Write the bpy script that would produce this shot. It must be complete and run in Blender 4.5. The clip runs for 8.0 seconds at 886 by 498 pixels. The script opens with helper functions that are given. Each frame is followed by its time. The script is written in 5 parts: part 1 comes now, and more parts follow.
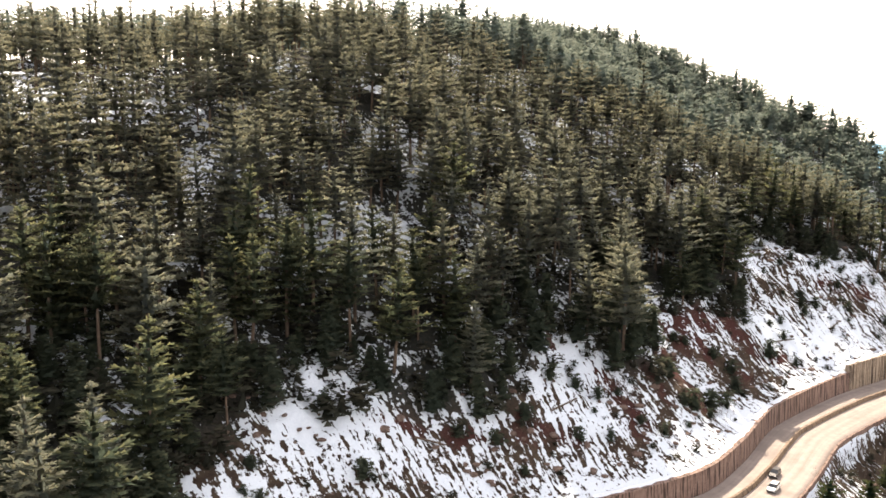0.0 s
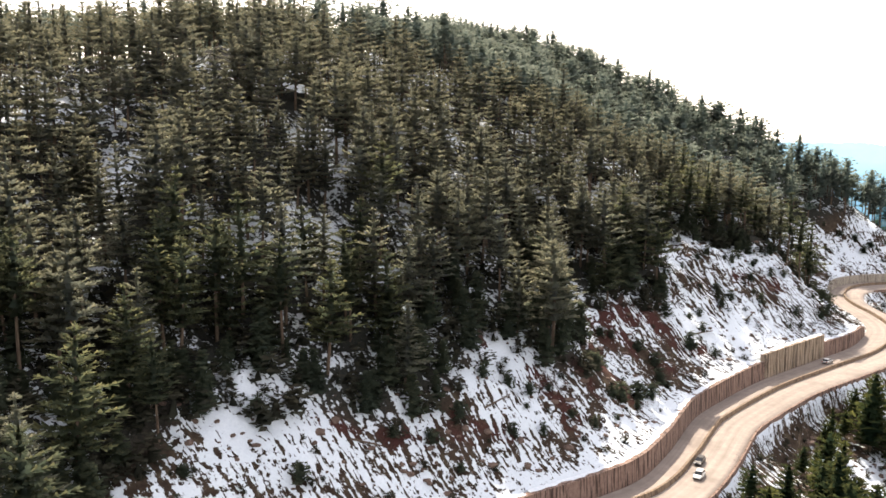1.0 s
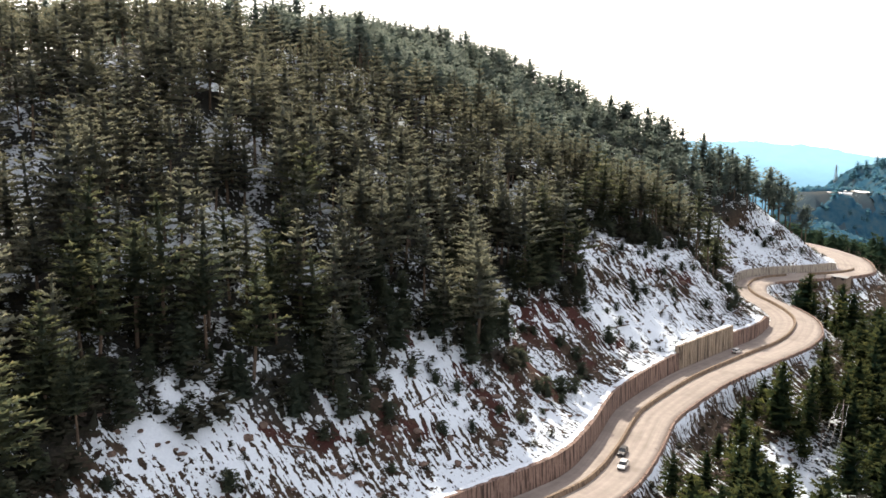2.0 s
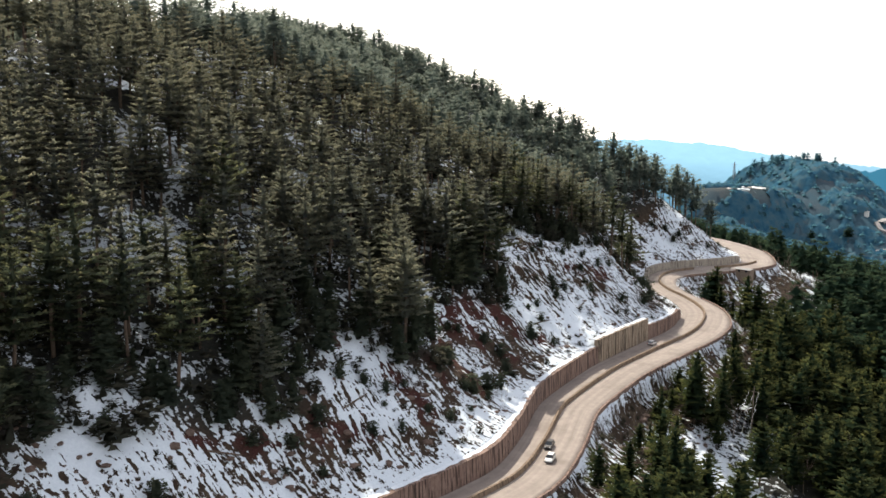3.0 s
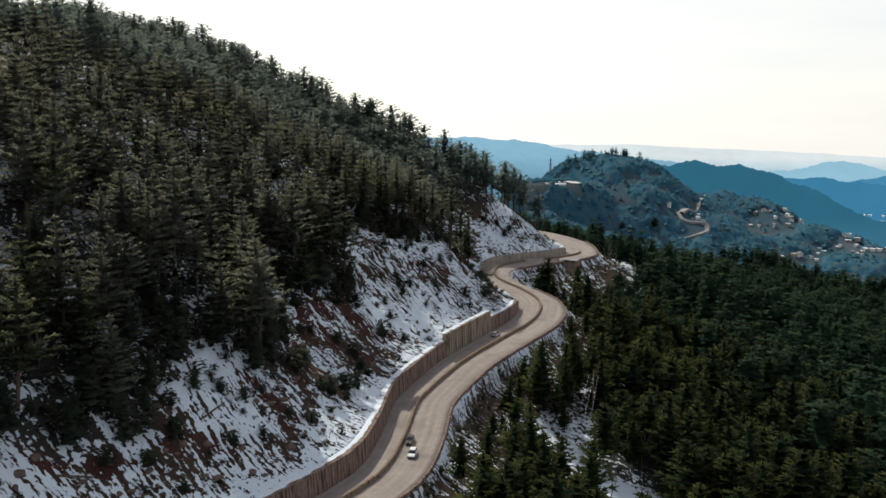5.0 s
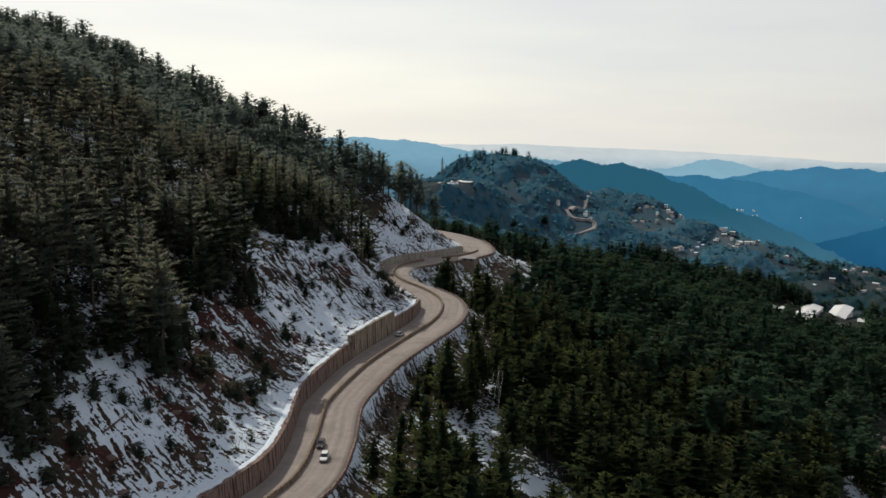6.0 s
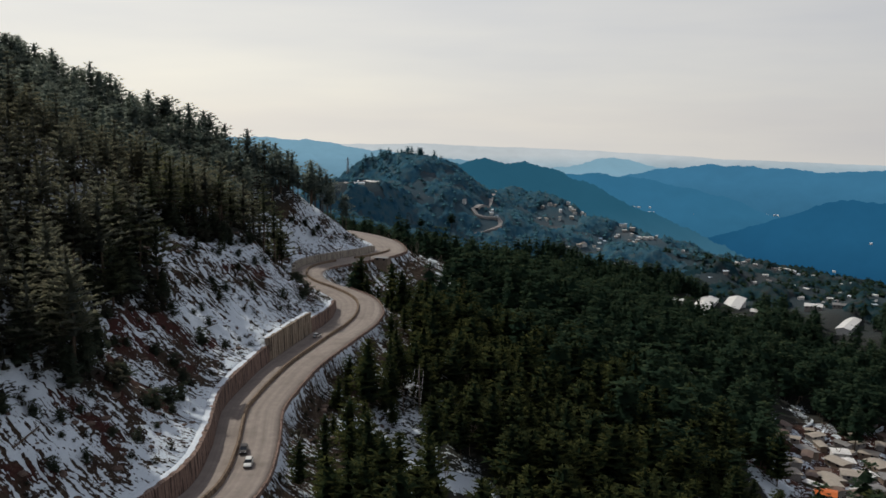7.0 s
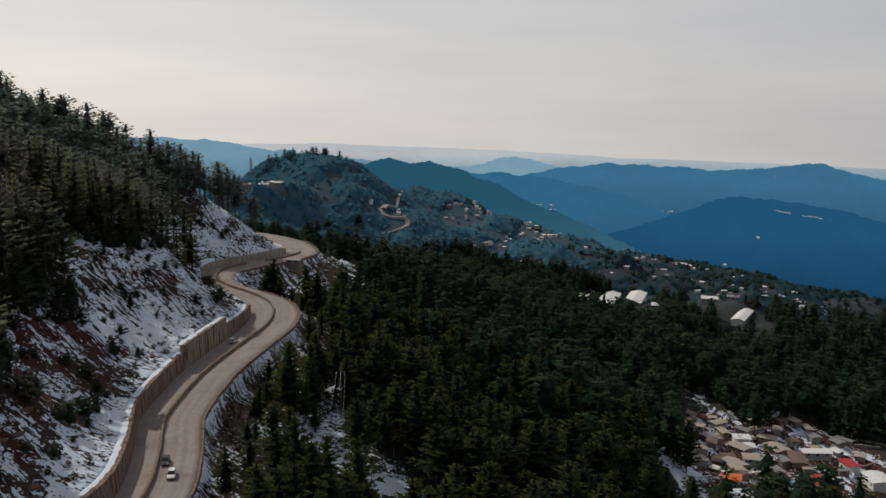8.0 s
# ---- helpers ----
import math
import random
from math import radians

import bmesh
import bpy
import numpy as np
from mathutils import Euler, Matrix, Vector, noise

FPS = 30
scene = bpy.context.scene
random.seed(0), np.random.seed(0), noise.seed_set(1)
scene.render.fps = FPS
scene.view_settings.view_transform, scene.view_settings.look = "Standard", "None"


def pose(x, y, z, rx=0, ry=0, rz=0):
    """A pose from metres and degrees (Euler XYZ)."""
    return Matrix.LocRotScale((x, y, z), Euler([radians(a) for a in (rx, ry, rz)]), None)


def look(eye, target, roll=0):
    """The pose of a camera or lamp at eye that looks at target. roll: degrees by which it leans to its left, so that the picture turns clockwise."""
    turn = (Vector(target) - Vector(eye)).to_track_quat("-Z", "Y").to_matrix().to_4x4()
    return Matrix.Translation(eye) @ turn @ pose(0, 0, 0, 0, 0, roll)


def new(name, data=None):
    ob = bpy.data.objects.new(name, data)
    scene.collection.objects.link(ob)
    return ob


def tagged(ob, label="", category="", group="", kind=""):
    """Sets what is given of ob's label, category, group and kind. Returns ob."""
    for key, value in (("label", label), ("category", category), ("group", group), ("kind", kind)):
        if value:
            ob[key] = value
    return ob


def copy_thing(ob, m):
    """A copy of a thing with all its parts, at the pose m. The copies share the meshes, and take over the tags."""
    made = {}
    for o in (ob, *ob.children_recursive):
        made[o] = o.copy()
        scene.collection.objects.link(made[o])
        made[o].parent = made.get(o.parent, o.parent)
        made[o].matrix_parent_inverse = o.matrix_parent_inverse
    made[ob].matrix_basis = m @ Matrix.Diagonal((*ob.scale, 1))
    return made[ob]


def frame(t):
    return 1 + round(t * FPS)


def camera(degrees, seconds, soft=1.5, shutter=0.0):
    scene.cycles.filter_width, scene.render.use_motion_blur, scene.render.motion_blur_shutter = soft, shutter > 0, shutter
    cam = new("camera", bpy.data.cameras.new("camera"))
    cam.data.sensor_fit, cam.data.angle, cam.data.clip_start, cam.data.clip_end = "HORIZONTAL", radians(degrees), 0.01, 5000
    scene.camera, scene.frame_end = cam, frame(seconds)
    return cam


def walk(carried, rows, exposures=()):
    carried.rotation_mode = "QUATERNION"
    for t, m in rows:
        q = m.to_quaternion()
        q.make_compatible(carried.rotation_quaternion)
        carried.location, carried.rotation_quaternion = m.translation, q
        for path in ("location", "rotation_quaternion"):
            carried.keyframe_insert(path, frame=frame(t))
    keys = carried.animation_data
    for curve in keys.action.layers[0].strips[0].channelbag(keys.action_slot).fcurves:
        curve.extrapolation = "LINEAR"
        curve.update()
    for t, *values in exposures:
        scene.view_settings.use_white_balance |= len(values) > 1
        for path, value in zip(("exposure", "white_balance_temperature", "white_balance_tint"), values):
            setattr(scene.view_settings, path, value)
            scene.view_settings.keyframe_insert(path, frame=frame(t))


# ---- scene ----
cam = camera(55.23, 8.0, 1.6)
# seconds, eye x y z in metres, heading to the right, tilt, lean in degrees
ROWS = [
    (0.0, 0.00, -0.00, 70.00, -0.00, -8.69, 0.41),
    (0.5, -1.34, 0.07, 69.98, 2.77, -8.68, 0.39),
    (1.0, -2.67, 0.22, 69.97, 5.60, -8.69, 0.38),
    (1.5, -4.05, 0.50, 69.91, 8.60, -8.68, 0.38),
    (3.0, -8.49, 1.79, 69.83, 17.71, -8.70, 0.38),
    (3.5, -9.98, 2.25, 69.79, 20.74, -8.71, 0.38),
    (4.0, -11.53, 2.83, 69.81, 23.84, -8.72, 0.33),
    (5.5, -16.28, 5.56, 69.85, 33.24, -8.73, 0.36),
    (6.0, -17.79, 6.63, 69.76, 37.20, -8.70, 0.36),
    (6.5, -19.25, 7.94, 69.63, 40.53, -8.71, 0.38),
    (7.0, -20.75, 9.32, 69.53, 43.74, -8.69, 0.38),
    (7.5, -22.36, 10.92, 69.69, 47.03, -8.68, 0.42),
    (8.0, -23.99, 12.58, 69.83, 50.32, -8.67, 0.43),
]
# the film's camera closes down and cools as it turns from the hill to the open valley
EXPOSURES = [(0.0, 1.82, 7450, 14), (1.5, 1.45, 7050, 12), (3.5, 0.82, 6700, 8), (5.5, -0.1, 6400, 6), (6.5, -0.35, 6420, 7), (8.0, -0.6, 6450, 10)]
walk(cam, [(t, pose(x, y, z, 90 + tilt, 0, -head) @ pose(0, 0, 0, 0, 0, lean)) for t, x, y, z, head, tilt, lean in ROWS], EXPOSURES)

# ---- light ----
SUN_AZ, SUN_EL = 2.5, 43.5
world = bpy.data.worlds.new("sky")
scene.world = world
world.use_nodes = True
wn, wl = world.node_tree.nodes, world.node_tree.links
sky = wn.new("ShaderNodeTexSky")
sky.sky_type = "NISHITA"
sky.sun_disc = False
sky.sun_elevation, sky.sun_rotation = radians(SUN_EL), radians(SUN_AZ)
sky.air_density, sky.dust_density, sky.ozone_density, sky.altitude = 1.0, 4.0, 1.0, 2000
# thin high cloud and haze whiten the sky
geo = wn.new("ShaderNodeTexCoord")
flat = wn.new("ShaderNodeVectorMath")
flat.operation = "MULTIPLY"
flat.inputs[1].default_value = (1.2, 1.2, 9.0)
wl.new(geo.outputs["Generated"], flat.inputs[0])
veil = wn.new("ShaderNodeTexNoise")
veil.inputs["Scale"].default_value, veil.inputs["Detail"].default_value, veil.inputs["Roughness"].default_value = 1.6, 4.0, 0.55
wl.new(flat.outputs[0], veil.inputs["Vector"])
cloud = wn.new("ShaderNodeValToRGB")
cloud.color_ramp.elements[0].position, cloud.color_ramp.elements[0].color = 0.30, (8.7, 8.5, 8.6, 1)
cloud.color_ramp.elements[1].position, cloud.color_ramp.elements[1].color = 0.68, (10.2, 9.75, 9.2, 1)
wl.new(veil.outputs["Fac"], cloud.inputs[0])
# the veil is brightest below the sun and duller, more lilac, away from it
span = wn.new("ShaderNodeMapRange")
span.inputs["From Min"].default_value, span.inputs["From Max"].default_value = 0.15, 0.9
tint = wn.new("ShaderNodeMix")
tint.data_type = "RGBA"
tint.inputs[6].default_value, tint.inputs[7].default_value = (0.66, 0.665, 0.70, 1), (1.06, 1.03, 0.96, 1)
glare = wn.new("ShaderNodeMix")
glare.data_type, glare.blend_type = "RGBA", "MULTIPLY"
glare.inputs[0].default_value = 1.0
wl.new(span.outputs["Result"], tint.inputs[0])
wl.new(cloud.outputs[0], glare.inputs[6])
wl.new(tint.outputs[2], glare.inputs[7])
pale = wn.new("ShaderNodeMix")
pale.data_type = "RGBA"
# the haze is thick towards the horizon and thin overhead
high = wn.new("ShaderNodeSeparateXYZ")
wl.new(geo.outputs["Generated"], high.inputs[0])
thick = wn.new("ShaderNodeMapRange")
thick.interpolation_type = "SMOOTHSTEP"
thick.inputs["From Min"].default_value, thick.inputs["From Max"].default_value = 0.02, 0.55
thick.inputs["To Min"].default_value, thick.inputs["To Max"].default_value = 0.86, 0.45
wl.new(high.outputs["Z"], thick.inputs["Value"])
wl.new(high.outputs["Y"], span.inputs["Value"])
wl.new(thick.outputs["Result"], pale.inputs[0])
wl.new(sky.outputs[0], pale.inputs[6])
wl.new(glare.outputs[2], pale.inputs[7])
wn["Background"].inputs[1].default_value = 0.12
wl.new(pale.outputs[2], wn["Background"].inputs[0])
sun = new("sun", bpy.data.lights.new("sun", "SUN"))
sun.data.energy, sun.data.angle, sun.data.color = 3.8, radians(0.6), (1.0, 0.945, 0.86)
az, el = radians(SUN_AZ), radians(SUN_EL)
sun.matrix_world = look((400 * math.sin(az) * math.cos(el), 400 * math.cos(az) * math.cos(el), 400 * math.sin(el)), (0, 0, 0))

# ---- the lie of the land ----
# the central reserve of the road, in plan; the road climbs a little towards the far bend
ROAD = np.array([(-60, 40), (-40, 70), (-15, 100), (15, 127), (44, 143.5), (56, 151.5), (67, 164.5), (78, 180), (84, 187), (98, 199.3), (111, 209.5),
                 (133, 224), (153, 237), (167, 250.5), (177, 265), (183, 284), (186, 303), (191.5, 318), (203, 333), (219, 340), (246, 342),
                 (262, 347), (271, 357), (281, 375), (286, 395), (287, 415), (284, 440), (285, 480), (300, 540), (330, 600)], float)


def curve(points, step):
    """A smooth line through the points, sampled every step metres."""
    out = []
    for i in range(len(points) - 1):
        p0, p1, p2, p3 = points[max(i - 1, 0)], points[i], points[i + 1], points[min(i + 2, len(points) - 1)]
        n = max(1, int(np.linalg.norm(p2 - p1) / step))
        for k in range(n):
            t = k / n
            out.append(0.5 * (2 * p1 + (p2 - p0) * t + (2 * p0 - 5 * p1 + 4 * p2 - p3) * t ** 2 + (3 * p1 - p0 - 3 * p2 + p3) * t ** 3))
    out.append(points[-1])
    return np.array(out)


LINE = curve(ROAD, 3.0)
TANG = np.gradient(LINE, axis=0)
TANG /= np.linalg.norm(TANG, axis=1, keepdims=True)
LEFT = np.stack([-TANG[:, 1], TANG[:, 0]], 1)
ALONG = np.concatenate([[0], np.cumsum(np.linalg.norm(np.diff(LINE, axis=0), axis=1))])


def along_of(x, y):
    return float(ALONG[np.argmin((LINE[:, 0] - x) ** 2 + (LINE[:, 1] - y) ** 2)])


S_J2, S_J1, S_B, S_C, S_END = along_of(44, 143), along_of(68, 166), along_of(110, 209), along_of(139, 228), along_of(166, 249)
S_IN, S_W2, S_W2E = along_of(184, 290), along_of(196, 325), along_of(268, 353)
WIDE_L = lambda s: np.interp(s, [0, S_J1, S_B, S_END, S_IN, S_W2, S_W2E, 900], [6, 5.4, 6.6, 8.0, 7.0, 5.0, 7.5, 8])
WIDE_R = lambda s: np.interp(s, [0, S_J1, S_B, S_END, S_IN, S_W2, S_W2 + 25, S_W2E, 900], [8, 8.6, 9.0, 9.5, 5.2, 7.5, 12, 9, 9])
ROAD_Z = lambda s: np.interp(s, [0, S_J2, S_B, S_W2, S_W2E, S_W2E + 80], [-2.0, -0.8, 0.2, 0.6, 0.8, 2.0])
WALL_H = lambda s: np.interp(s, [0, S_J2, S_J1, S_B, S_B + 1, S_C, S_C + 1, S_END, S_END + 14, S_IN, S_W2 - 4, S_W2 + 6, S_W2E - 14, S_W2E],
                             [4.4, 4.5, 4.8, 4.8, 4.8, 4.8, 4.6, 4.0, 1.0, 0.8, 1.2, 3.2, 3.2, 1.2])


def plan(x, y):
    """For arrays of places: how far along the road the nearest point of it lies, and how far off they are, to the left (plus) or right of it."""
    x, y = np.asarray(x, float).ravel(), np.asarray(y, float).ravel()
    s, d = np.zeros_like(x), np.full_like(x, 1e9)
    side = np.ones_like(x)
    for i in range(len(LINE) - 1):
        ax, ay = LINE[i]
        bx, by = LINE[i + 1] - LINE[i]
        ll = bx * bx + by * by
        k = np.clip(((x - ax) * bx + (y - ay) * by) / ll, 0, 1)
        dx, dy = x - ax - k * bx, y - ay - k * by
        dd = np.hypot(dx, dy)
        near = dd < d
        d = np.where(near, dd, d)
        s = np.where(near, ALONG[i] + k * math.sqrt(ll), s)
        side = np.where(near, np.where(bx * dy - by * dx >= 0, 1.0, -1.0), side)
    return s, d * side


def smooth(a, b, x):
    k = np.clip((x - a) / (b - a), 0, 1)
    return k * k * (3 - 2 * k)


def waves(x, y, size, seed, octaves=4):
    """Soft, irregular unevenness between about -1 and 1, of that size in metres."""
    rng = np.random.RandomState(seed)
    out, amp = np.zeros_like(x, dtype=float), 1.0
    for _ in range(octaves):
        for _ in range(4):
            a, ph = rng.rand() * 2 * math.pi, rng.rand() * 2 * math.pi
            k = 2 * math.pi / (size * (0.7 + 0.6 * rng.rand()))
            out += amp * 0.33 * np.sin(k * (x * math.cos(a) + y * math.sin(a)) + ph + 1.3 * np.sin(0.61 * k * (y * math.cos(a) - x * math.sin(a)) + 2 * ph))
        amp, size = amp * 0.5, size * 0.5
    return out


def land(x, y):
    """The height of the ground, with s and d, for arrays of places."""
    x, y = np.asarray(x, float).ravel(), np.asarray(y, float).ravel()
    s, d = plan(x, y)
    zr = ROAD_Z(s)
    u = d - WIDE_L(s)
    wall = WALL_H(s)
    up = zr + wall + np.interp(u, [2.2, 5, 8, 12, 22, 32, 54, 74, 152, 222, 300, 420], [0, 0.8, 2.3, 5.2, 13.4, 22.0, 31.5, 43.5, 84, 107, 116, 120])
    up = up - 14 * np.exp(-(((x + 5) / 60) ** 2 + ((y - 470) / 95) ** 2)) + 1.5 * np.exp(-(((x - 110) / 90) ** 2 + ((y - 430) / 110) ** 2)) - 13 * smooth(30, 130, -x) - 14 * smooth(150, 235, u) * smooth(-10, 40, -x)
    rough = smooth(6, 30, u)
    up = up + rough * (2.2 * waves(x, y, 45, 3) + 0.5 * waves(x, y, 9, 4)) + smooth(3, 10, u) * (0.3 * waves(x, y, 6, 5) + 0.35 * waves(s, 0.22 * d, 6.5, 15, 2) + 0.16 * waves(s, 0.10 * d, 2.3, 16, 2))
    left = np.where(u < 0.9, zr - 0.35, np.where(u < 2.2, zr - 0.35 + (wall + 0.35) * (u - 0.9) / 1.3, up))
    v = -d - WIDE_R(s)
    down = zr + np.interp(v, [0.6, 2.2, 12, 30, 50, 90, 130, 148, 200, 290, 420], [-0.35, -3, -9, -17, -24, -35, -52, -62, -67, -84, -92])
    down = down - 2.2 * smooth(0.6, 1.6, v) * (1 - smooth(7, 16, v)) * smooth(196, 206, s) * (1 - smooth(256, 266, s))
    down = down + smooth(8, 30, v) * (2.5 * waves(x, y, 60, 6) + 0.5 * waves(x, y, 9, 7))
    right = np.where(v < 0.6, zr - 0.35, down)
    z = np.where(d > 0, left, right)
    # the far country: a lower valley to the right, wooded hills beyond it
    far = -82 - 0.06 * np.clip(x - 450, 0, 1200) + 5 * waves(x, y, 260, 8)
    for cx, cy, rx, ry, tall in ((780, 866, 131, 159, 75), (707, 859, 77, 182, 60), (489, 716, 80, 83, 40), (902, 791, 55, 119, 54), (880, 593, 103, 138, 28)):
        far = far + tall * np.exp(-(((x - cx) / rx) ** 2 + ((y - cy) / ry) ** 2))
    far = far + 35 * np.exp(-(((x - 480) / 150) ** 2 + ((y - 560) / 160) ** 2))
    far = far + 7 * waves(x, y, 130, 18, 2)
    shelf = 1 - smooth(0.7, 1.7, np.hypot((x - 592) / 62, (y - 808) / 46))
    far = far * (1 - shelf) - 4.5 * shelf
    far = far - 330 * smooth(1150, 1900, np.hypot(x, y)) - 60 * smooth(700, 1150, x - 0.6 * y)
    w = smooth(150, 330, -d) * smooth(40, 200, x) + smooth(640, 800, y + 0.3 * np.clip(x, -400, 400))
    w = np.clip(w, 0, 1)
    return z * (1 - w) + far * w, s, d


# ---- materials ----
def material(name, rough=0.9):
    m = bpy.data.materials.new(name)
    m.use_nodes = True
    b = m.node_tree.nodes["Principled BSDF"]
    b.inputs["Roughness"].default_value = rough
    b.inputs["Specular IOR Level"].default_value = 0.25
    return m, m.node_tree.nodes, m.node_tree.links, b


def node(nodes, kind, **values):
    n = nodes.new(kind)
    for key, v in values.items():
        n.inputs[key.replace("_", " ")].default_value = v
    return n


def noise_tex(nodes, links, scale, detail=4.0, rough=0.6, vector=None):
    n = node(nodes, "ShaderNodeTexNoise", Scale=scale, Detail=detail, Roughness=rough)
    if vector is not None:
        links.new(vector, n.inputs["Vector"])
    return n.outputs["Fac"]


def ramp(nodes, links, fac, stops):
    r = nodes.new("ShaderNodeValToRGB")
    while len(r.color_ramp.elements) < len(stops):
        r.color_ramp.elements.new(0.5)
    for e, (at, c) in zip(r.color_ramp.elements, stops):
        e.position, e.color = at, (*c, 1)
    links.new(fac, r.inputs[0])
    return r.outputs[0]


def mix(nodes, links, fac, a, b, blend="MIX"):
    m = nodes.new("ShaderNodeMix")
    m.data_type, m.blend_type = "RGBA", blend
    for sock, v in ((m.inputs[0], fac), (m.inputs[6], a), (m.inputs[7], b)):
        if isinstance(v, (int, float)):
            sock.default_value = v
        elif isinstance(v, tuple):
            sock.default_value = (*v, 1)
        else:
            links.new(v, sock)
    return m.outputs[2]


def calc(nodes, links, op, a, b=0.0, c=0.0, clamp=False):
    m = nodes.new("ShaderNodeMath")
    m.operation, m.use_clamp = op, clamp
    for sock, v in zip(m.inputs, (a, b, c)):
        if isinstance(v, (int, float)):
            sock.default_value = v
        else:
            links.new(v, sock)
    return m.outputs[0]


def place_of(nodes, links, scale=(1, 1, 1), world_space=True):
    g = nodes.new("ShaderNodeNewGeometry") if world_space else nodes.new("ShaderNodeTexCoord")
    v = nodes.new("ShaderNodeVectorMath")
    v.operation = "MULTIPLY"
    v.inputs[1].default_value = scale
    links.new(g.outputs["Position"] if world_space else g.outputs["Object"], v.inputs[0])
    return v.outputs[0]


def bump(nodes, links, b, height, strength=0.4, distance=0.1):
    n = node(nodes, "ShaderNodeBump", Strength=strength, Distance=distance)
    links.new(height, n.inputs["Height"])
    links.new(n.outputs[0], b.inputs["Normal"])


def ground_material():
    m, n, l, b = material("snowy_ground", 0.95)
    b.inputs["Specular IOR Level"].default_value = 0.05
    pos = place_of(n, l)
    snow_at = n.new("ShaderNodeAttribute")
    snow_at.attribute_name = "snow"
    soil_at = n.new("ShaderNodeAttribute")
    soil_at.attribute_name = "soil"
    wood_at = n.new("ShaderNodeAttribute")
    wood_at.attribute_name = "wood"
    flow_at = n.new("ShaderNodeAttribute")
    flow_at.attribute_name = "flow"
    rill = noise_tex(n, l, 1.0, 3.0, 0.6, flow_at.outputs["Vector"])
    fine = noise_tex(n, l, 0.55, 5.0, 0.62, pos)
    big = noise_tex(n, l, 0.06, 3.0, 0.55, pos)
    grit = noise_tex(n, l, 2.2, 4.0, 0.7, pos)
    speck = noise_tex(n, l, 1.1, 3.0, 0.6, pos)
    earth = ramp(n, l, fine, [(0.3, (0.026, 0.020, 0.015)), (0.5, (0.050, 0.039, 0.028)), (0.7, (0.095, 0.078, 0.052))])
    red = ramp(n, l, grit, [(0.3, (0.022, 0.011, 0.010)), (0.5, (0.055, 0.024, 0.020)), (0.7, (0.090, 0.042, 0.036))])
    earth = mix(n, l, soil_at.outputs["Fac"], earth, red)
    litter = ramp(n, l, grit, [(0.3, (0.017, 0.020, 0.019)), (0.7, (0.050, 0.048, 0.040))])
    earth = mix(n, l, wood_at.outputs["Fac"], earth, litter)
    # far ground: blue haze is mixed into the base colour
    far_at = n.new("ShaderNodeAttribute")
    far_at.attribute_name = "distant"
    hazy_heath = ramp(n, l, noise_tex(n, l, 0.02, 6.0, 0.65, pos), [(0.3, (0.028, 0.070, 0.095)), (0.55, (0.050, 0.076, 0.092)), (0.75, (0.100, 0.098, 0.098))])
    earth = mix(n, l, far_at.outputs["Fac"], earth, hazy_heath)
    # water has cut the snow into downhill streaks, stronger in some stretches than in others
    streak = noise_tex(n, l, 2.3, 2.0, 0.55, flow_at.outputs["Vector"])
    cut = calc(n, l, "MULTIPLY_ADD", noise_tex(n, l, 0.045, 2.0, 0.5, pos), 4.0, -1.35, clamp=True)
    cut = calc(n, l, "MULTIPLY", cut, calc(n, l, "SUBTRACT", 1.0, wood_at.outputs["Fac"]))
    a = calc(n, l, "ADD", calc(n, l, "MULTIPLY_ADD", rill, 1.5, -0.75), calc(n, l, "MULTIPLY", calc(n, l, "MULTIPLY_ADD", streak, 2.6, -1.3), cut))
    a2 = calc(n, l, "MULTIPLY_ADD", fine, 1.1, -0.55)
    a3 = calc(n, l, "MULTIPLY_ADD", big, 2.0, -1.0)
    a4 = calc(n, l, "MULTIPLY_ADD", speck, 1.0, -0.5)
    a = calc(n, l, "ADD", calc(n, l, "ADD", calc(n, l, "ADD", a, a2), a3), a4)
    cover = calc(n, l, "ADD", a, snow_at.outputs["Fac"])
    fac = calc(n, l, "MULTIPLY_ADD", cover, 13.0, -6.0, clamp=True)
    white = ramp(n, l, grit, [(0.2, (0.53, 0.585, 0.635)), (0.8, (0.675, 0.725, 0.76))])
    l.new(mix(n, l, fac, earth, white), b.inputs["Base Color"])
    h = calc(n, l, "ADD", calc(n, l, "MULTIPLY", fac, 0.5), calc(n, l, "MULTIPLY", grit, 0.5))
    bump(n, l, b, h, 0.75, 0.45)
    return m


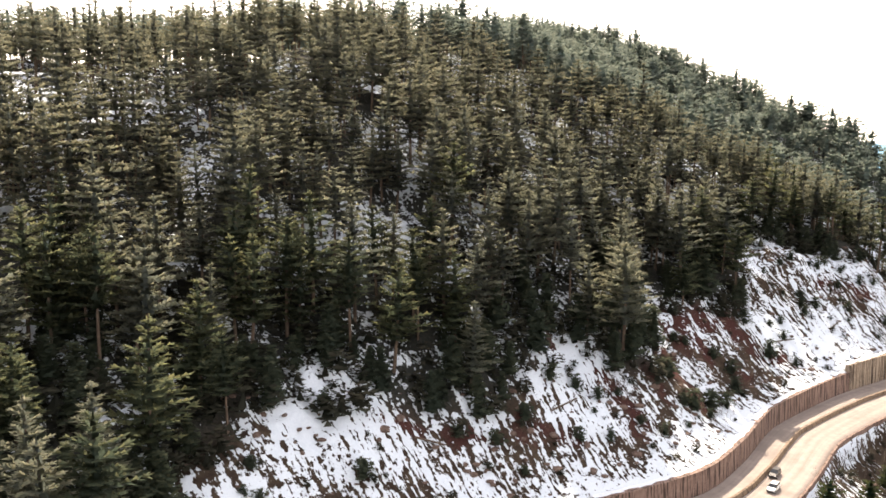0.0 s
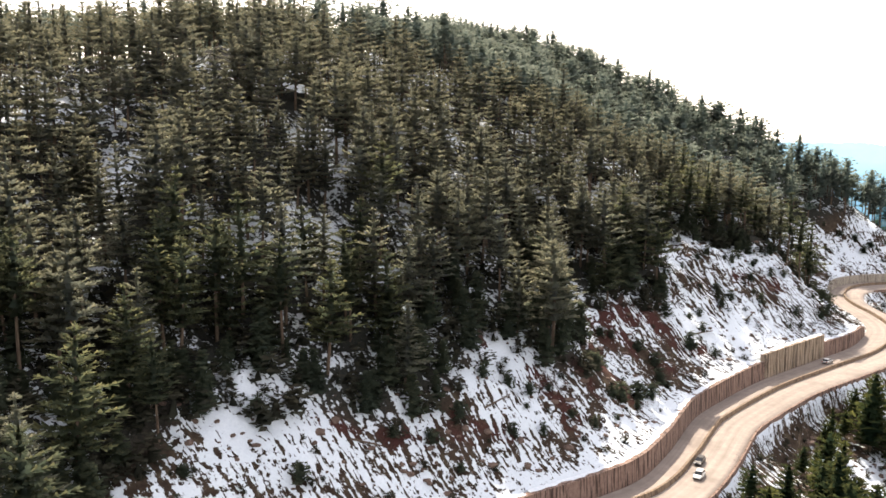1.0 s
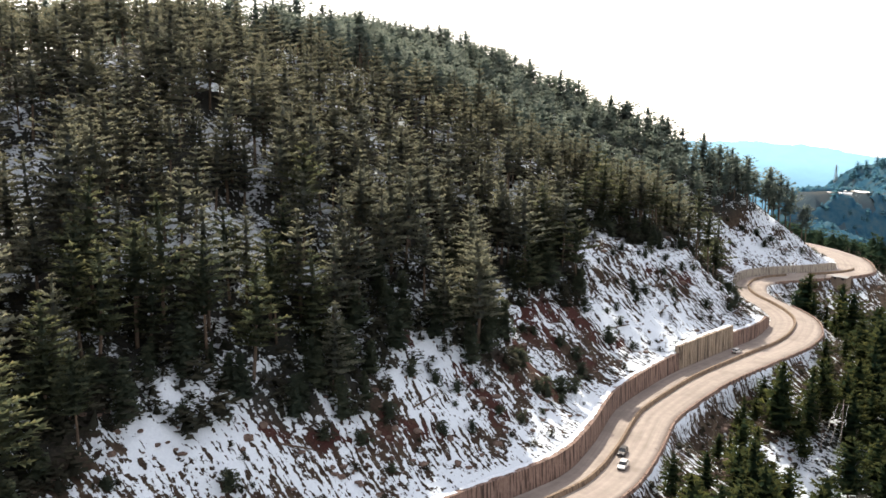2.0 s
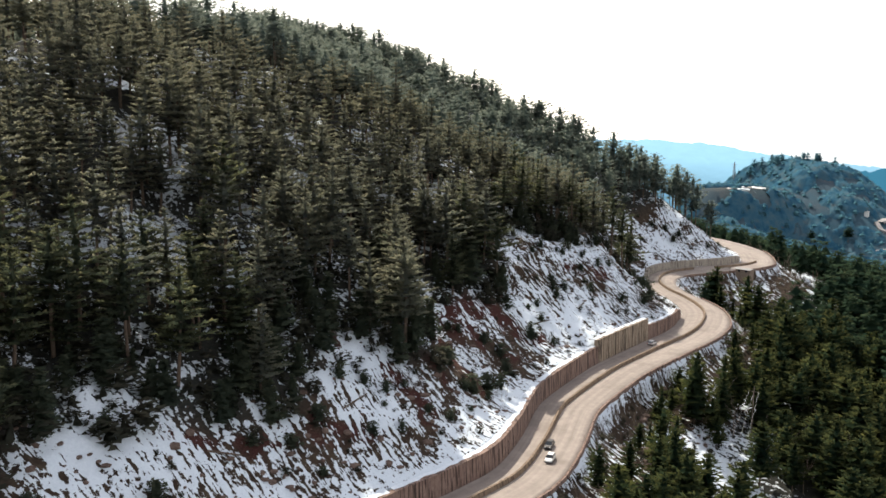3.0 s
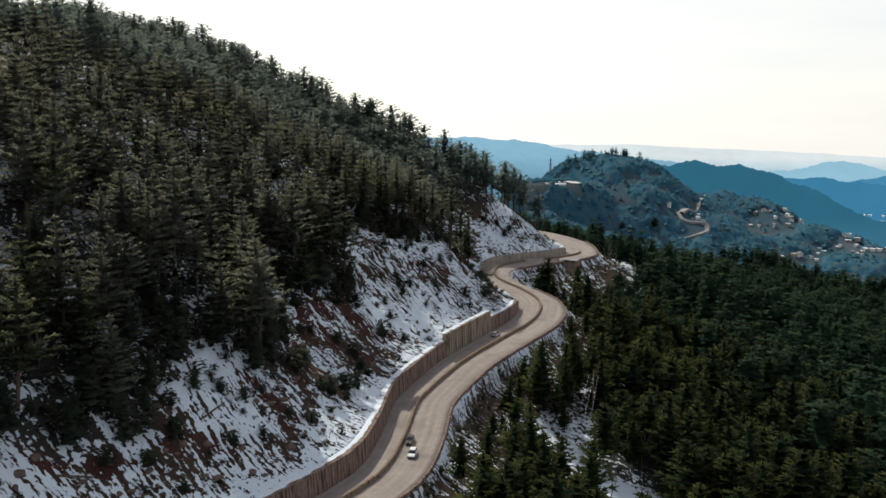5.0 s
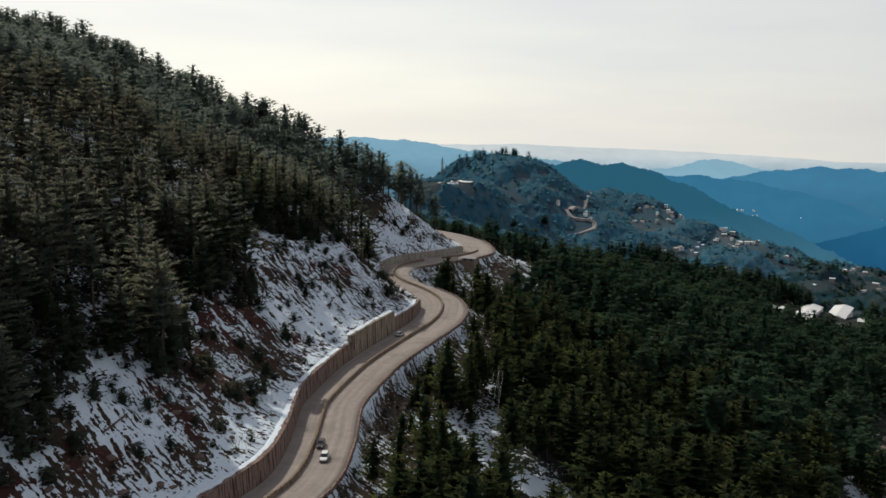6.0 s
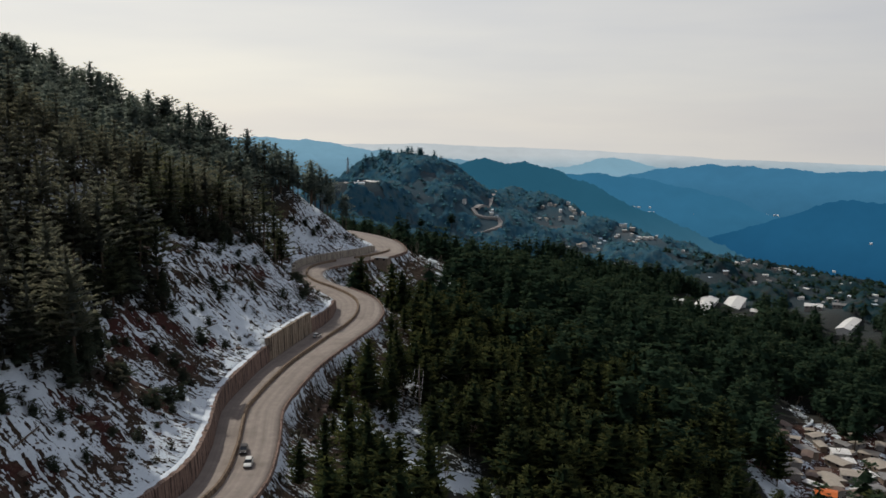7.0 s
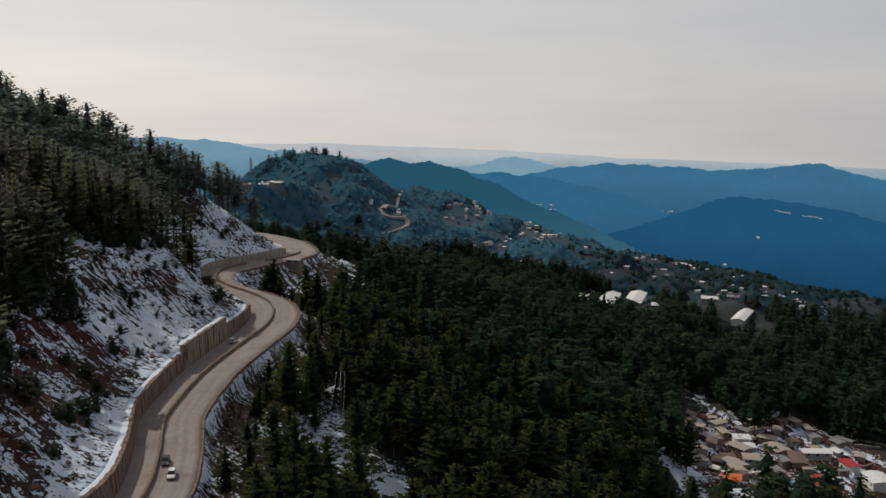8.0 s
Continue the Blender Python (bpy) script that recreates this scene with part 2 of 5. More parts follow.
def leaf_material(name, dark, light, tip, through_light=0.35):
    """Needles: crown shade and sunlit ends are put into the colour, dark inside the crown, paler and yellower at the
    branch ends (the mesh's own "tip" value).
    """
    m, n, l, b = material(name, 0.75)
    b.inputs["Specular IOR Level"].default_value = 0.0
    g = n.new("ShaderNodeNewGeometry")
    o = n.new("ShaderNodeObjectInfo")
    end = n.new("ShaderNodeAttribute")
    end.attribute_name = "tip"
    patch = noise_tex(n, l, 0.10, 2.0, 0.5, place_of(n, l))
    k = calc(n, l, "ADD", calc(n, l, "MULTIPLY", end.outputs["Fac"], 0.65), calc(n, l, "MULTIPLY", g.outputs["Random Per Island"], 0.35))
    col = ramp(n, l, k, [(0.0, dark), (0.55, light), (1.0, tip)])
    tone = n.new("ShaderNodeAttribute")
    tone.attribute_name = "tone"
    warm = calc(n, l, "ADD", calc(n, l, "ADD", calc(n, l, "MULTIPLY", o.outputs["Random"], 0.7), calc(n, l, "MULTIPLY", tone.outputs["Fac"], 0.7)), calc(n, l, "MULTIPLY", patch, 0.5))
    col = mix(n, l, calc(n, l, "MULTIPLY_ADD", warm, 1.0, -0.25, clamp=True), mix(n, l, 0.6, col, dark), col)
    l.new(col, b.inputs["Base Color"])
    t = n.new("ShaderNodeBsdfTranslucent")
    l.new(mix(n, l, 0.35, col, tip), t.inputs[0])
    mx = node(n, "ShaderNodeMixShader", Fac=through_light)
    l.new(b.outputs[0], mx.inputs[1])
    l.new(t.outputs[0], mx.inputs[2])
    l.new(mx.outputs[0], n["Material Output"].inputs[0])
    return m


def plain(name, stops, scale=2.0, rough=0.9, metal=0.0, relief=0.3, stretch=(1, 1, 1), world_space=True):
    m, n, l, b = material(name, rough)
    pos = place_of(n, l, stretch, world_space)
    f = noise_tex(n, l, scale, 5.0, 0.65, pos)
    l.new(ramp(n, l, f, stops), b.inputs["Base Color"])
    b.inputs["Metallic"].default_value = metal
    bump(n, l, b, f, relief, 0.05)
    return m


def road_material():
    m, n, l, b = material("dusty_road", 0.85)
    pos = place_of(n, l)
    off = n.new("ShaderNodeAttribute")
    off.attribute_name = "flow"
    track = noise_tex(n, l, 1.0, 3.0, 0.5, off.outputs["Vector"])
    grain = noise_tex(n, l, 0.5, 6.0, 0.7, pos)
    stain = noise_tex(n, l, 0.08, 3.0, 0.6, pos)
    c = ramp(n, l, calc(n, l, "ADD", calc(n, l, "MULTIPLY", track, 0.5), calc(n, l, "MULTIPLY", grain, 0.5)),
             [(0.3, (0.165, 0.136, 0.116)), (0.5, (0.235, 0.196, 0.168)), (0.7, (0.31, 0.262, 0.225))])
    c = mix(n, l, calc(n, l, "MULTIPLY_ADD", stain, 3.0, -1.55, clamp=True), c, (0.135, 0.108, 0.09))
    l.new(c, b.inputs["Base Color"])
    bump(n, l, b, grain, 0.3, 0.03)
    return m


def wall_material(name, base, dark, wet):
    """Weathered concrete and stone with dark runs of water down its face."""
    m, n, l, b = material(name, 0.9)
    runs = noise_tex(n, l, 1.0, 2.0, 0.6, place_of(n, l, (1.9, 1.9, 0.08)))
    blot = noise_tex(n, l, 1.4, 5.0, 0.7, place_of(n, l))
    o = n.new("ShaderNodeObjectInfo")
    c = mix(n, l, calc(n, l, "MULTIPLY_ADD", blot, 2.2, -0.7, clamp=True), base, dark)
    c = mix(n, l, calc(n, l, "MULTIPLY", o.outputs["Random"], 0.2), c, dark)
    c = mix(n, l, calc(n, l, "MULTIPLY_ADD", runs, 8.0, -3.9, clamp=True), c, wet)
    l.new(c, b.inputs["Base Color"])
    bump(n, l, b, blot, 0.5, 0.08)
    return m


GROUND = ground_material()
ROADM = road_material()
WALLM = wall_material("stained_retaining_wall", (0.270, 0.186, 0.148), (0.140, 0.088, 0.068), (0.050, 0.032, 0.026))
WALL4M = wall_material("streaked_high_wall", (0.36, 0.29, 0.215), (0.22, 0.165, 0.115), (0.045, 0.032, 0.024))
WALL2M = wall_material("pale_retaining_wall", (0.38, 0.34, 0.28), (0.26, 0.22, 0.17), (0.14, 0.12, 0.10))
KERBM = wall_material("dusty_barrier", (0.23, 0.165, 0.11), (0.15, 0.105, 0.072), (0.085, 0.06, 0.042))
SNOWM = plain("packed_snow", [(0.3, (0.57, 0.62, 0.67)), (0.7, (0.69, 0.735, 0.77))], 1.5, 0.8)
# dark end lifted and cooled to stand in for the haze over the hill
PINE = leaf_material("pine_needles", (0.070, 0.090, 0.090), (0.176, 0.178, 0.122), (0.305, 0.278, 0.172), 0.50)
# hilltop copy, paler and bluer: more haze put into the colour
PINE_HAZY = leaf_material("haze_tinted_pine_needles", (0.105, 0.150, 0.145), (0.205, 0.240, 0.195), (0.310, 0.325, 0.240), 0.50)
# copy for the lower hillside, its green darkened to stand in for shade
PINE_SHADE = leaf_material("shade_darkened_pine_needles", (0.036, 0.052, 0.044), (0.095, 0.112, 0.064), (0.220, 0.204, 0.096), 0.45)
# darker copy for below the road, shade put into the needle colour
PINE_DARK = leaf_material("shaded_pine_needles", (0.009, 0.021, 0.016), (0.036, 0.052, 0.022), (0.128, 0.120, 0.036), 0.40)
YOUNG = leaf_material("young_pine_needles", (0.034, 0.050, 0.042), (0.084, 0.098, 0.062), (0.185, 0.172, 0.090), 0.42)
# lower woods: a bluer copy, some distance haze put into the colour
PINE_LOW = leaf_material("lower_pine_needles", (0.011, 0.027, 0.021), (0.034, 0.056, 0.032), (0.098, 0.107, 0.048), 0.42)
# far trees: the haze over them is put into the needle colour
FAR_HAZE_LEAF = leaf_material("hazy_far_woods", (0.062, 0.150, 0.182), (0.072, 0.164, 0.194), (0.086, 0.180, 0.200), 0.3)
BRUSH = leaf_material("undergrowth", (0.022, 0.026, 0.021), (0.048, 0.047, 0.034), (0.090, 0.078, 0.052), 0.2)
TWIG = plain("twigs", [(0.3, (0.10, 0.075, 0.055)), (0.7, (0.22, 0.17, 0.13))], 3.0, 0.95)
BARK = plain("bark", [(0.3, (0.05, 0.035, 0.025)), (0.7, (0.15, 0.11, 0.08))], 3.0, 0.95, stretch=(1, 1, 0.3))


# ---- building blocks ----
def arrays_mesh(name, verts, tris, mat, smooth_shade=False, normals=None):
    me = bpy.data.meshes.new(name)
    verts, tris = np.asarray(verts, np.float32), np.asarray(tris, np.int32)
    k = tris.shape[1]
    me.vertices.add(len(verts))
    me.vertices.foreach_set("co", verts.ravel())
    me.loops.add(tris.size)
    me.loops.foreach_set("vertex_index", tris.ravel())
    me.polygons.add(len(tris))
    me.polygons.foreach_set("loop_start", np.arange(len(tris), dtype=np.int32) * k)
    me.polygons.foreach_set("use_smooth", np.full(len(tris), smooth_shade))
    me.materials.append(mat)
    me.update(calc_edges=True)
    if normals is not None:
        me.polygons.foreach_set("use_smooth", np.full(len(tris), True))
        me.normals_split_custom_set_from_vertices(np.asarray(normals, np.float32))
    return me


def attribute(me, name, values):
    values = np.asarray(values, np.float32)
    a = me.attributes.new(name, "FLOAT" if values.ndim == 1 else "FLOAT_VECTOR", "POINT")
    a.data.foreach_set("value" if values.ndim == 1 else "vector", values.ravel())


def part(name, bm, mat, parent=None, label="", smooth_shade=False):
    me = bpy.data.meshes.new(name)
    bm.to_mesh(me)
    bm.free()
    me.materials.append(mat)
    if smooth_shade:
        for f in me.polygons:
            f.use_smooth = True
    ob = new(name, me)
    ob.parent = parent
    if label:
        ob["label"] = label
    return ob


def mesh_part(name, me, parent=None, label=""):
    ob = new(name, me)
    ob.parent = parent
    if label:
        ob["label"] = label
    return ob


def block(bm, x0, x1, y0, y1, z0, z1):
    """A box in bm; returns its vertices."""
    r = bmesh.ops.create_cube(bm, size=1, matrix=Matrix.LocRotScale(((x0 + x1) / 2, (y0 + y1) / 2, (z0 + z1) / 2), None, (x1 - x0, y1 - y0, z1 - z0)))
    return r["verts"]


def height(x, y):
    return float(land([x], [y])[0][0])


FOREST_EDGE = [(0, 9), (58, 10), (66, 19), (72, 31), (84, 34), (106, 32), (117, 26), (128, 27), (139, 31), (147, 41), (153, 33), (165, 28), (178, 25), (191, 28), (203, 43),
               (206, 33), (228, 29), (236, 36), (248, 47), (263, 52), (285, 44), (316, 36), (340, 25), (380, 20), (400, 33), (435, 37), (457, 26), (480, 22), (740, 22)]
EDGE = lambda s: np.interp(s, [a for a, _ in FOREST_EDGE], [b for _, b in FOREST_EDGE])


# snowy glades in the woods below the road: a line from a to b, its half width and how thick the snow lies
SNOW_GLADES = [(109, 181, 117, 170, 5, 0.6), (117, 170, 121, 157, 6, 0.6), (121, 157, 130, 151, 5, 0.5), (253, 136, 243, 122, 4, 0.7), (382, 181, 372, 172, 6, 0.6), (250, 170, 254, 172, 3, 0.4), (205, 130, 207, 127, 3, 0.4), (288, 148, 292, 151, 4, 0.4)]
# steep snowy gullies among the hillside pines
WOOD_GLADES = [(-9.5, 219, -8, 204, 4.0), (-8, 204, -9, 189, 4.5), (3, 207, 5, 198, 3.0), (-63, 200, -58, 196, 4.0), (20, 181, 26, 190, 3.0), (28, 200, 30, 192, 3.0), (-30, 176, -28, 168, 3.0)]
# treeless ground: village, glades, and strips cut towards the camera so the farm sheds show
OPEN = [(135, 181, 110, 159, 4.5), (110, 180, 103, 164, 6), (117, 170, 104, 147, 7), (121, 157, 105, 133, 7), (130, 151, 112, 129, 6), (253, 136, 232, 127, 5), (243, 122, 222, 114, 5), (380, 180, 350, 163, 11), (360, 165, 330, 150, 14), (330, 155, 290, 132, 12), (290, 140, 262, 122, 9),
        (272, 121, 246, 108, 9), (330, 120, 300, 105, 30), (372, 124, 350, 112, 14), (380, 92, 330, 78, 20), (633, 372, 568, 337, 21), (690, 374, 626, 337, 21), (758, 328, 680, 292, 20), (668, 263, 602, 234, 20), (590, 368, 552, 344, 12), (713, 306, 670, 286, 14)]


# bare red scarps in the bank: a line from a to b, its half width and how bare it is
SCARPS = [(55, 202, 67, 210.5, 3.6, 1.0), (67, 210.5, 77, 214, 3.0, 1.0), (57, 198, 62, 202, 2.6, 0.9), (80, 210.5, 90, 214, 2.2, 1.0), (51, 194, 52, 186, 2.8, 0.8), (52, 186, 58, 178, 3.0, 0.85),
          (2, 146.5, 9, 149, 1.7, 1.0), (15, 153, 27, 155.2, 1.5, 1.0), (38.5, 167, 39.5, 160, 2.0, 0.9), (-12, 142, -4, 146, 2.0, 0.8), (33, 171, 38, 166, 1.6, 0.7), (20, 177, 24, 172, 2.0, 0.7),
          (126, 254, 133, 259, 2.4, 0.8), (113, 251, 119, 254, 2.2, 0.7), (108, 262, 114, 264, 2.0, 0.6), (70, 196, 76, 200, 1.4, 0.6), (44, 178, 47, 172, 1.6, 0.7), (62, 206, 64, 196, 2.0, 0.7)]


def off_line(x, y, ax, ay, bx, by):
    """How far places lie from the line between two points."""
    dx, dy = bx - ax, by - ay
    k = np.clip(((x - ax) * dx + (y - ay) * dy) / (dx * dx + dy * dy), 0, 1)
    return np.hypot(x - ax - k * dx, y - ay - k * dy)


def open_ground(x, y):
    out = np.zeros(len(x), bool)
    # far houses also get a treeless strip towards the camera
    for ax, ay, bx, by, r in OPEN + [(hx, hy, hx - 22, hy - 13, 6) for hx, hy in SETTLED]:
        out |= off_line(x, y, ax, ay, bx, by) < r
    return out


# scattered far houses
DICE = random.Random(77)
SETTLED = []
for _x, _y, _rx, _ry, _n in ((865, 722, 26, 18, 9), (880, 695, 30, 20, 8), (873, 620, 30, 26, 12), (857, 588, 26, 22, 8), (788, 618, 22, 14, 7), (980, 470, 90, 50, 12), (820, 330, 60, 50, 7), (760, 560, 40, 30, 4), (720, 722, 16, 12, 4), (860, 450, 60, 40, 6)):
    SETTLED += [(DICE.gauss(_x, _rx * 0.6), DICE.gauss(_y, _ry * 0.6)) for _ in range(_n)]


# ---- ground ----
def axis(lo, fine_lo, fine_hi, hi, step, grow):
    mid = np.arange(fine_lo, fine_hi + 0.1, step)
    up, x, g = [], mid[-1], step
    while x < hi:
        g *= grow
        x += g
        up.append(x)
    down, x, g = [], mid[0], step
    while x > lo:
        g *= grow
        x -= g
        down.append(x)
    return np.concatenate([down[::-1], mid, up])


def ground():
    gx, gy = axis(-2500, -70, 200, 4600, 0.95, 1.05), axis(-2500, 105, 330, 4600, 0.95, 1.05)
    X, Y = np.meshgrid(gx, gy)
    x, y = X.ravel(), Y.ravel()
    z, s, d = land(x, y)
    nx, ny = len(gx), len(gy)
    i = np.arange(nx * ny).reshape(ny, nx)
    quads = np.stack([i[:-1, :-1], i[:-1, 1:], i[1:, 1:], i[1:, :-1]], -1).reshape(-1, 4)
    me = arrays_mesh("ground", np.stack([x, y, z], 1), quads, GROUND, True)
    edge = EDGE(s)
    wood = np.where(d > 0, smooth(-3, 5, d - edge), smooth(22, 34, -d)) * (1 - smooth(300, 500, -d))
    snow = np.where(d > 0, 0.635 - 0.235 * wood, 0.55 - 0.21 * smooth(9, 11, -d) * (1 - smooth(20, 30, -d)) - 0.36 * smooth(24, 50, -d) - 0.62 * smooth(170, 260, -d))
    snow = snow + 0.12 * (1 - smooth(1, 6, d - WIDE_L(s))) * (d > 0) * (s < S_END + 4)
    snow = np.where((s > S_END - 6) & (s < S_W2) & (d > 0), snow - 0.22 * (1 - smooth(8, 20, d)), snow)
    soil = np.zeros_like(x)
    for ax, ay, bx, by, r, amount in SCARPS:
        k = off_line(x + 1.6 * waves(x, y, 7, 13), y + 1.6 * waves(y, x, 7, 14), ax, ay, bx, by) / r
        soil = np.maximum(soil, 0.85 * amount * np.exp(-(1.25 * k) ** 2))
    soil = soil * (1 + 0.3 * waves(x, y, 9, 12))
    snow = snow - 0.50 * soil
    snow = snow - 0.14 * smooth(-0.2, 0.7, waves(s, d, 34, 19, 2)) * (d > 0) * smooth(4, 9, d - WIDE_L(s))
    for ax, ay, bx, by, r in WOOD_GLADES:
        snow = snow + 0.16 * (1 - smooth(0.4, 1.2, off_line(x, y, ax, ay, bx, by) / r))
    for cx, cy, r in ((675, 784, 10), (671, 762, 11), (668, 740, 10), (712, 804, 9), (747, 800, 8), (622, 800, 9), (590, 780, 8), (720, 760, 7), (640, 745, 6), (500, 690, 10), (525, 655, 9), (735, 770, 6)):
        snow = snow + 0.80 * np.exp(-((x - cx) ** 2 + (y - cy) ** 2) / r ** 2)
    for ax, ay, bx, by, r, strength in SNOW_GLADES:
        snow = snow + strength * (1 - smooth(0.5, 1.25, off_line(x, y, ax, ay, bx, by) / r))
    hamlet = (1 - smooth(0.85, 1.15, np.hypot((x - 325) / 72, (y - 122) / 50)))
    snow = snow * (1 - hamlet) + 0.33 * hamlet
    wood = wood * (1 - hamlet)
    attribute(me, "snow", snow)
    attribute(me, "soil", np.clip(soil * 1.5 + 0.15 + np.exp(-(((x - 592) / 60) ** 2 + ((y - 806) / 40) ** 2)) + 0.6 * hamlet, 0, 1))
    attribute(me, "wood", np.clip(wood + smooth(200, 400, np.abs(d)) * (1 - hamlet), 0, 1))
    terrace = np.exp(-(((x - 592) / 52) ** 2 + ((y - 806) / 34) ** 2))
    # how much haze blue goes into the ground's base colour
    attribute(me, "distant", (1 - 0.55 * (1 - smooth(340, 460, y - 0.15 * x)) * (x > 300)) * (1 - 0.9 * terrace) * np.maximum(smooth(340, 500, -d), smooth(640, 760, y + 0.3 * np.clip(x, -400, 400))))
    attribute(me, "flow", np.stack([s * 0.62, d * 0.13, z * 0.0], 1))
    tagged(new("ground", me), "steep red-brown hillside with patchy melting snow", "ground", kind="structure")


ground()


# ---- road, walls and central barrier ----
def at(s, d, z=0.0):
    """The place s metres along the road and d metres to the left of its middle, z above its surface."""
    s = float(np.clip(s, 0, ALONG[-1] - 0.01))
    p = [np.interp(s, ALONG, LINE[:, k]) for k in (0, 1)]
    n = [np.interp(s, ALONG, LEFT[:, k]) for k in (0, 1)]
    return Vector((p[0] + d * n[0], p[1] + d * n[1], float(ROAD_Z(s)) + z))


def road():
    ss = np.arange(2, ALONG[-1] - 2, 2.0)
    verts, flow, quads = [], [], []
    cols = 9
    for s in ss:
        wl, wr = float(WIDE_L(s)) + 0.5, float(WIDE_R(s))
        for k in range(cols):
            d = wl + (-wr - wl) * k / (cols - 1)
            verts.append(at(s, d, 0.0 - 0.012 * abs(d)))
            flow.append((s * 0.02, d * 0.9, 0))
        verts.append(at(s, -wr, -0.5))
        flow.append((s * 0.02, -wr, 0))
    cols += 1
    for i in range(len(ss) - 1):
        for k in range(cols - 1):
            a = i * cols + k
            quads.append((a, a + cols, a + cols + 1, a + 1))
    quads = [q[::-1] for q in quads]
    me = arrays_mesh("road", verts, quads, ROADM, True)
    attribute(me, "flow", flow)
    tagged(new("road", me), "two-way mountain road of dusty tan asphalt", "road", kind="structure")


road()


def bent_piece(name, s0, s1, section, mat, parent, cuts=2):
    """A piece of the road's furniture: a closed section of (d, z) corners swept along the road from s0 to s1."""
    bm = bmesh.new()
    rings = []
    for k in range(cuts + 1):
        s = s0 + (s1 - s0) * k / cuts
        rings.append([bm.verts.new(at(s, d, z)) for d, z in section(s)])
    n = len(rings[0])
    for a, b in zip(rings, rings[1:]):
        for k in range(n):
            bm.faces.new((a[k], a[(k + 1) % n], b[(k + 1) % n], b[k]))
    bm.faces.new(rings[0][::-1])
    bm.faces.new(rings[-1])
    bmesh.ops.recalc_face_normals(bm, faces=bm.faces)
    return part(name, bm, mat, parent)


def wall_run(name, label, s0, s1, top, mat, step=2.0, batter=0.25, seed=1, snowy=True, rib=0.04):
    """An upper retaining wall in panels with ribs between them, and a snowy coping."""
    rng = random.Random(seed)
    root = tagged(new(name), label, "wall", kind="structure")
    n = max(1, round((s1 - s0) / step))
    for i in range(n):
        a, b = s0 + (s1 - s0) * i / n, s0 + (s1 - s0) * (i + 1) / n
        proud = rng.uniform(-0.03, 0.03)
        w = lambda s: float(WIDE_L(s))
        t = top((a + b) / 2) + rng.uniform(-0.02, 0.02)
        bent_piece("panel", a + 0.16, b - 0.16, lambda s: [(w(s) + proud, -0.4), (w(s) + batter + proud, t), (w(s) + 1.6, t), (w(s) + 1.6, -0.4)], mat, root)
        bent_piece("rib", b - 0.16, b + 0.16, lambda s: [(w(s) + rib, -0.4), (w(s) + batter + rib, t - 0.01), (w(s) + 1.5, t - 0.01), (w(s) + 1.5, -0.4)], mat, root, 1)
    if snowy:
        # the bank's snow reaches over the back of the wall in one uneven strip
        w = lambda s: float(WIDE_L(s))
        a = s0
        while a < s1 - 0.5:
            b = min(s1, a + rng.uniform(2, 7))
            edge = rng.uniform(0.7, 1.15)
            bent_piece("coping", a, b, lambda s: [(w(s) + edge + 0.06 * math.sin(s * 1.7) + 0.04 * math.sin(s * 4.1), top(s) - 0.12), (w(s) + edge + 0.3 + 0.15 * math.sin(s * 1.7), top(s) + 0.05), (w(s) + 2.1, top(s) + 0.12 + 0.06 * math.sin(s * 0.9)), (w(s) + 3.0, top(s) - 0.3)], SNOWM, root, max(3, round((b - a) / 0.8)))
            a = b + (rng.uniform(0.3, 1.2) if rng.random() < 0.3 else 0)
    return root


TOP = lambda s: float(WALL_H(s))
wall_run("retaining_wall_1", "weathered stone retaining wall with dark water stains, snow along its top", 40, S_J2 - 2, TOP, WALLM, seed=1)
wall_run("retaining_wall_2", "weathered stone retaining wall with dark water stains, snow along its top", S_J2 - 2, S_J1, TOP, WALLM, seed=2)
wall_run("retaining_wall_3", "weathered stone retaining wall with dark water stains, snow along its top", S_J1, S_B, TOP, WALLM, seed=3)
wall_run("retaining_wall_4", "higher ribbed retaining wall with pale streaks, snow on top", S_B, S_C, lambda s: TOP(s) + 2.0, WALL4M, 1.6, seed=4, rib=0.2)
wall_run("retaining_wall_5", "lower end of the retaining wall in dark brown stone", S_C, S_END + 6, TOP, WALLM, seed=5)
wall_run("retaining_wall_6", "pale concrete retaining wall round the far bend", S_W2 - 2, S_W2E - 6, TOP, WALL2M, 4.0, seed=6, snowy=False)


def barrier():
    root = tagged(new("central_barrier"), "low dusty concrete barrier between the two carriageways", "barrier", kind="structure")
    s = 20.0
    rng = random.Random(4)
    while s < S_W2E - 8:
        k = rng.uniform(-0.04, 0.04)
        if not (S_W2 + 32 < s < S_W2 + 44):
            bent_piece("barrier_block", s, s + 3.94, lambda q: [(0.5 + k, -0.2), (0.42 + k, 0.35), (0.25 + k, 0.95), (-0.25 + k, 0.95), (-0.42 + k, 0.35), (-0.5 + k, -0.2)], KERBM, root, 2)
        s += 4.0


barrier()


def lower_wall(name, s0, s1, depth, above, label):
    root = tagged(new(name), label, "wall", kind="structure")
    n = round((s1 - s0) / 2.0)
    rng = random.Random(9)
    for i in range(n):
        a, b = s0 + (s1 - s0) * i / n, s0 + (s1 - s0) * (i + 1) / n
        t = above + rng.uniform(-0.06, 0.06)
        bent_piece("panel", a + 0.05, b - 0.05, lambda s: [(-float(WIDE_R(s)) + 0.1, -0.3), (-float(WIDE_R(s)) + 0.1, t), (-float(WIDE_R(s)) - 0.4, t), (-float(WIDE_R(s)) - 0.8, -depth)], WALLM, root, 1)


lower_wall("valley_wall_1", 196, 262, 4.2, 0.45, "stained stone wall under the road's valley side")
